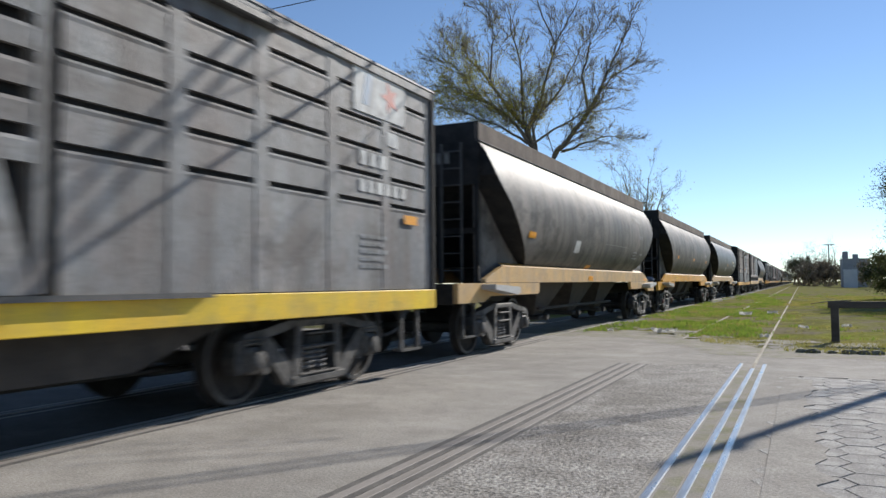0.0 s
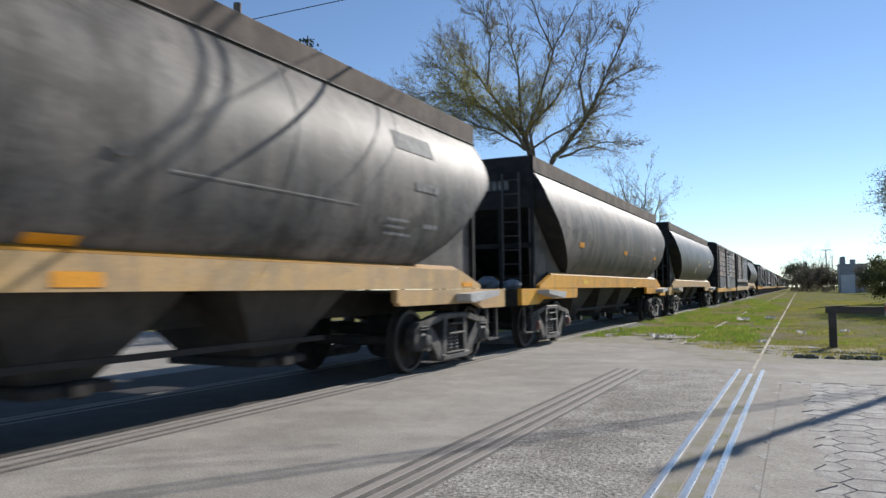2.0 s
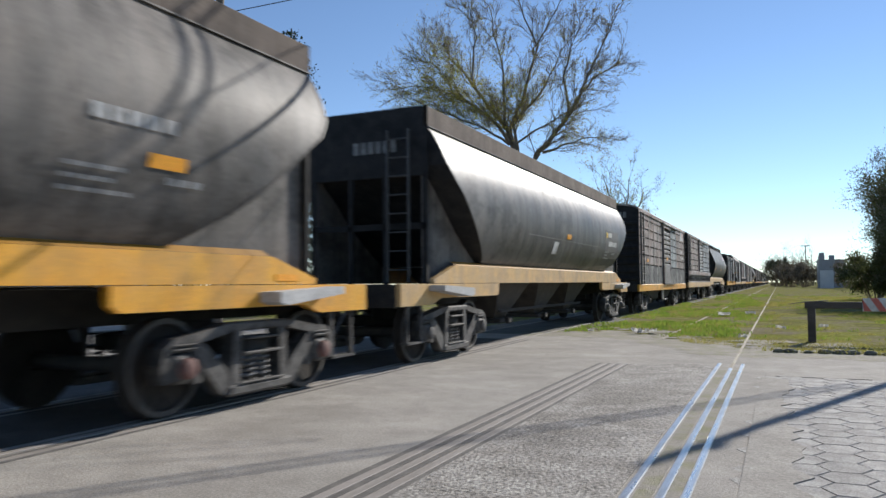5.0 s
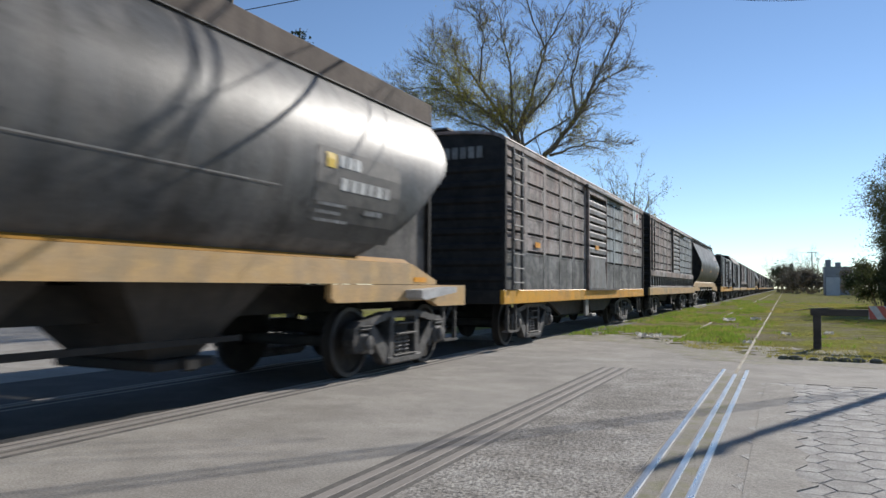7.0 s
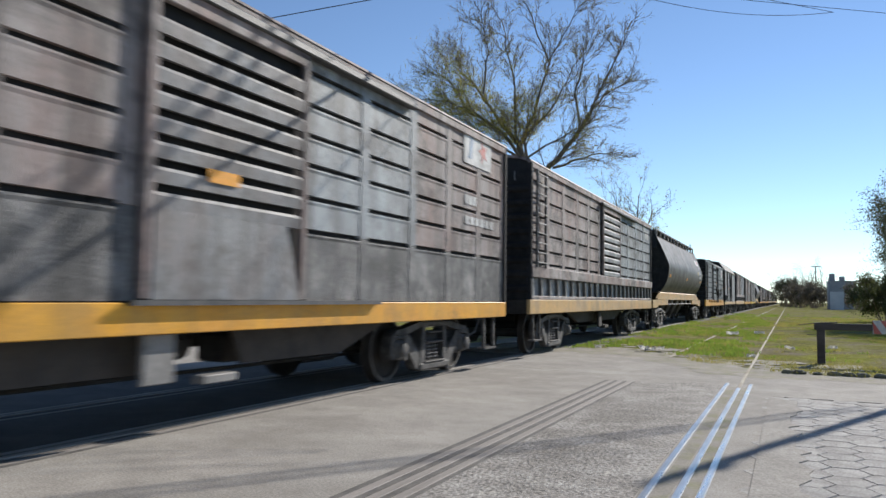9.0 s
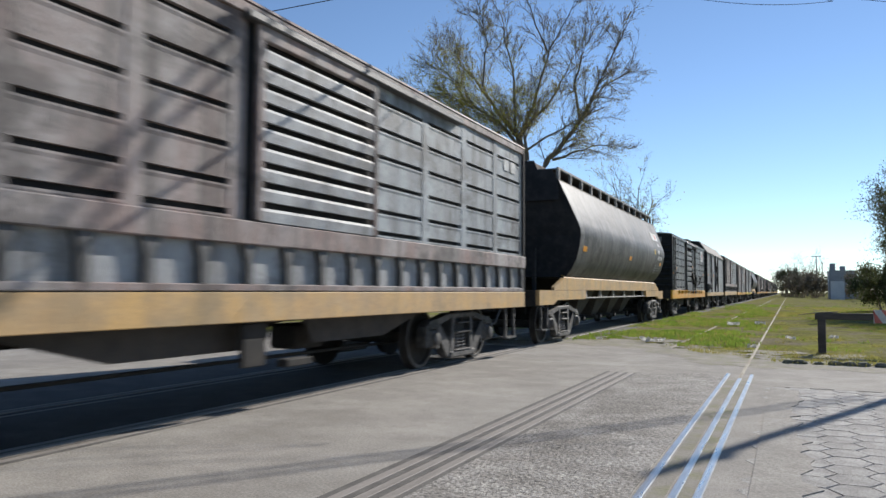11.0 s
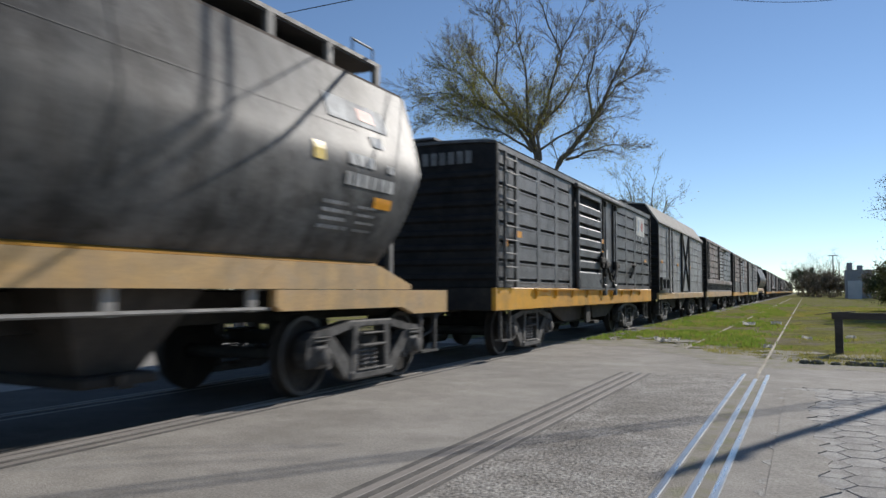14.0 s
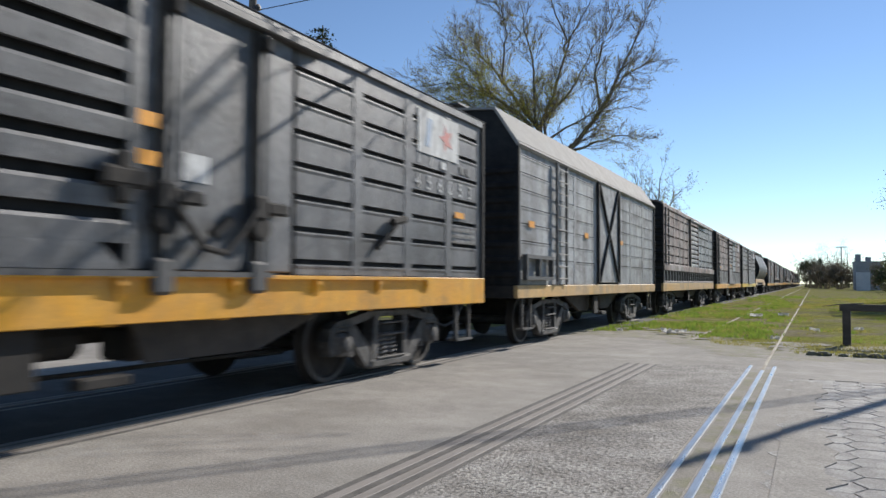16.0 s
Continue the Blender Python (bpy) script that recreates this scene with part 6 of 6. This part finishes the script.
# ---- barrier, verge shade stones, litter, cracks ----
def build_barrier():
    w = thing("barrier", "dark timber barrier with a red and white striped board", "barrier", at=(0.57, 16.68, -0.03))
    part("post", Mesh().prism("z", [(-0.075, -0.075), (0.07, -0.08), (0.08, 0.07), (-0.07, 0.08)], -0.25, 0.74), BEAMWOOD, w)
    part("beam", Mesh().box(-0.12, 1.0, -0.07, 0.07, 0.71, 0.845, 0.012), BEAMWOOD, w)
    part("old_plank", Mesh().prism("y", [(-0.42, 0.79), (-0.13, 0.83), (0.3, 0.855), (0.3, 0.875), (-0.13, 0.85), (-0.42, 0.80)], -0.05, 0.05), BEAMWOOD, w)
    b = part("board", Mesh().box(0.9, 3.4, -0.10, -0.072, 0.66, 0.92, 0.006), WHITE, w, "white board with red slanting stripes")
    x = 0.92
    while x < 3.2:
        part("stripe", Mesh().prism("y", [(x, 0.662), (x + 0.13, 0.662), (x - 0.03, 0.918), (x - 0.16 if x > 1.08 else 0.902, 0.918)], -0.103, -0.099), REDPAINT, b)
        x += 0.27
    part("post", Mesh().box(2.9, 3.04, -0.07, 0.07, -0.25, 0.8, 0.012), BEAMWOOD, w)


def build_small():
    rnd = random.Random(17)
    # added row of dark lumps in place of the shadow below the overhanging grass
    for i in range(26):
        x = -0.05 + i * 0.23 + rnd.uniform(-0.05, 0.05)
        r = rnd.uniform(0.035, 0.08)
        m = Mesh()
        n = 8
        ring = lambda s, z: [(x + s * r * 1.5 * math.cos(t * 0.785) * rnd.uniform(0.8, 1.15), 14.12 + s * r * math.sin(t * 0.785) * rnd.uniform(0.8, 1.15) + rnd.uniform(-0.02, 0.02), z) for t in range(n)]
        a, b, c = ring(1, -0.06), ring(0.95, r * 0.5), ring(0.5, r * 0.9)
        m.add(a + b + c, [tuple(range(16, 24))] + [(k, (k + 1) % n, n + (k + 1) % n, n + k) for k in range(n)] + [(n + k, n + (k + 1) % n, 2 * n + (k + 1) % n, 2 * n + k) for k in range(n)])
        solid("kerb_stone", m, SHADESTONE, "rough dark stone added for the shadow under the grass at the road edge", "stone", group="stones of the road edge")
    for x, y, s in ((-3.1, 18.1, 0.30), (-2.85, 18.3, 0.22), (-1.82, 28.1, 0.34), (-1.0, 29.6, 0.3), (-0.75, 17.2, 0.16), (0.0, 20.6, 0.2), (1.0, 21.5, 0.2), (-4.3, 18.3, 0.12)):
        m = Mesh()
        k = 5
        v = [(x + (i / k - 0.5) * s * 1.2, y + (j / k - 0.5) * s * 0.8, 0.02 + rnd.uniform(0.0, 0.05 + 0.3 * s)) for j in range(k + 1) for i in range(k + 1)]
        m.add(v, [(j * 6 + i, j * 6 + i + 1, (j + 1) * 6 + i + 1, (j + 1) * 6 + i) for j in range(k) for i in range(k)])
        solid("litter", m, PAPER, "crumpled white paper and plastic litter on the grass", "litter", group="litter beside the track")
    cr = Mesh()

    def crack(x0, y0, x1, y1, w):
        n = 14
        pts = [(x0 + (x1 - x0) * i / n + rnd.uniform(-0.02, 0.02), y0 + (y1 - y0) * i / n + rnd.uniform(-0.05, 0.05)) for i in range(n + 1)]
        for (a, b), (c, d) in zip(pts, pts[1:]):
            ww = w * rnd.uniform(0.3, 1.2)
            cr.add([(a, b - ww, 0.003), (c, d - ww, 0.003), (c, d + ww, 0.003), (a, b + ww, 0.003)], [(0, 1, 2, 3)])
    crack(-2.1, 8.15, -1.62, 7.98, 0.035)
    for x0, y0, x1, y1, w in ((-1.95, 10.4, -1.0, 9.9, 0.012), (-2.0, 8.6, -0.95, 8.5, 0.010), (-1.9, 6.6, -1.35, 6.4, 0.014), (-1.6, 11.3, -0.95, 11.0, 0.010), (-4.5, 12.6, -2.7, 12.2, 0.010), (-1.7, 5.2, -1.0, 5.1, 0.008), (-1.95, 7.3, -1.5, 7.35, 0.010)):
        crack(x0, y0, x1, y1, w)
    solid("road_cracks", cr, GROOVE, "dark cracks across the old asphalt", "crack", "structure")


def build_grass():
    """Blades and weeds in uneven tufts; thin on the trodden strip, dense at the verge."""
    rnd = random.Random(23)
    m, wd = Mesh(), Mesh()

    def blade(x, y, h, wide, dst):
        a = rnd.uniform(0, 6.283)
        lx, ly = rnd.uniform(-0.6, 0.6) * h, rnd.uniform(-0.6, 0.6) * h
        dx, dy = math.cos(a) * wide, math.sin(a) * wide
        k = len(dst.v)
        dst.v += [(x - dx, y - dy, -0.04), (x + dx, y + dy, -0.04), (x + lx * 0.4 + dx * 0.7, y + ly * 0.4 + dy * 0.7, h * 0.6), (x + lx, y + ly, h)]
        dst.f += [(k, k + 1, k + 2), (k, k + 2, k + 3)]

    def wanted(x, y):
        n = noise.noise(Vector((x * 0.55, y * 0.22, 3.7))) + 0.5 * noise.noise(Vector((x * 2.1, y * 1.1, 9.1)))
        for rx in (-0.67, -2.36, TRACK_X + GAUGE, TRACK_X - GAUGE):
            if abs(x - rx) < 0.12:
                n -= 0.35 if rx != -2.36 else 0.05
        if 0.0 < x < 1.6 and 17 < y < 30:
            n -= 0.35
        edge = 13.7 + 3.6 * max(0.0, min(1.0, (-x - 0.8) / 2.6))
        if x < 0.4:
            n -= 0.42 * max(0.0, 1.0 - (y - edge) / 3.0)
        return n
    # verge along the road edge
    for _ in range(3000):
        x = rnd.uniform(-4.9, 4.5)
        e = 13.75 + 3.6 * max(0.0, min(1.0, (-x - 0.8) / 2.6))
        y = e + abs(rnd.gauss(0.1, 0.35))
        if (x > -0.3 and wanted(x, y) > -0.35) or wanted(x, y + 0.8) > 0.25:
            blade(x, y + (0.25 if x > -0.3 else 0.7), rnd.uniform(0.015, 0.07), rnd.uniform(0.004, 0.009), m)
    n = 0
    while n < 74000:
        y = 14.6 + 50 * rnd.random() ** 1.25
        x = rnd.uniform(-5.2, 2.0 + y * 0.16) if n % 3 else rnd.uniform(0, 3 + y * 0.5)
        if x < -0.8 and y < 14.6 + 3.6 * min(1.0, (-x - 0.8) / 2.6) + 0.3:
            continue
        if wanted(x, y) < rnd.uniform(-0.05, 0.22):
            continue
        s = 1 + (y - 14) * 0.05
        blade(x, y, rnd.uniform(0.012, 0.042) * (1 + 0.25 * (s - 1)), rnd.uniform(0.004, 0.008) * s, m)
        n += 1
    n = 0
    while n < 1500:
        y = 17.6 + 60 * rnd.random() ** 1.3
        x = rnd.uniform(-5.0, -0.9) if n % 3 else rnd.uniform(-5.0, 2.0 + y * 0.14)
        if wanted(x, y) < 0.05:
            continue
        for _ in range(16):
            blade(x + rnd.gauss(0, 0.09), y + rnd.gauss(0, 0.09), rnd.uniform(0.02, 0.09), rnd.uniform(0.008, 0.02), wd)
        n += 1
    solid("grass", m, GRASSBLADE, "short patchy spring grass beside the track", "grass", kind="stuff")
    solid("weeds", wd, WEED, "low dark green weeds among the grass", "weeds", kind="stuff")


build_trees()
build_poles()
build_buildings()
build_barrier()
build_small()
build_grass()
paver_pieces(BED)


# ---- motion ----
RUN = [(0.0, 0.0), (2.0, 15.05), (4.0, 30.1), (6.0, 45.14), (8.0, 60.15), (10.0, 74.98), (12.0, 89.95), (14.0, 104.92), (16.0, 119.68)]


def run(t):
    """Metres that the train has rolled at t, smooth between the rows of RUN."""
    n = len(RUN)
    k = min(int(t // 2), n - 2)
    s = [p[1] for p in RUN]
    d = [(s[min(i + 1, n - 1)] - s[max(i - 1, 0)]) / (min(i + 1, n - 1) - max(i - 1, 0)) for i in range(n)]
    u = t / 2 - k
    return (2 * u ** 3 - 3 * u ** 2 + 1) * s[k] + (u ** 3 - 2 * u ** 2 + u) * d[k] + (3 * u ** 2 - 2 * u ** 3) * s[k + 1] + (u ** 3 - u ** 2) * d[k + 1]


def motions():
    for k, (w, front, length) in enumerate(TRAIN):
        walk(w, [(t * 0.5, pose(TRACK_X, front - run(t * 0.5), 0.012)) for t in range(33)])
        if k > 9:
            continue
        for ws in [c for c in w.children if c.name.startswith("wheelset")]:
            y, z = ws.location.y, ws.location.z
            walk(ws, [(i / 15, pose(0, y, z, math.degrees(run(i / 15) / WHEEL_R) % 360)) for i in range(241)])


motions()
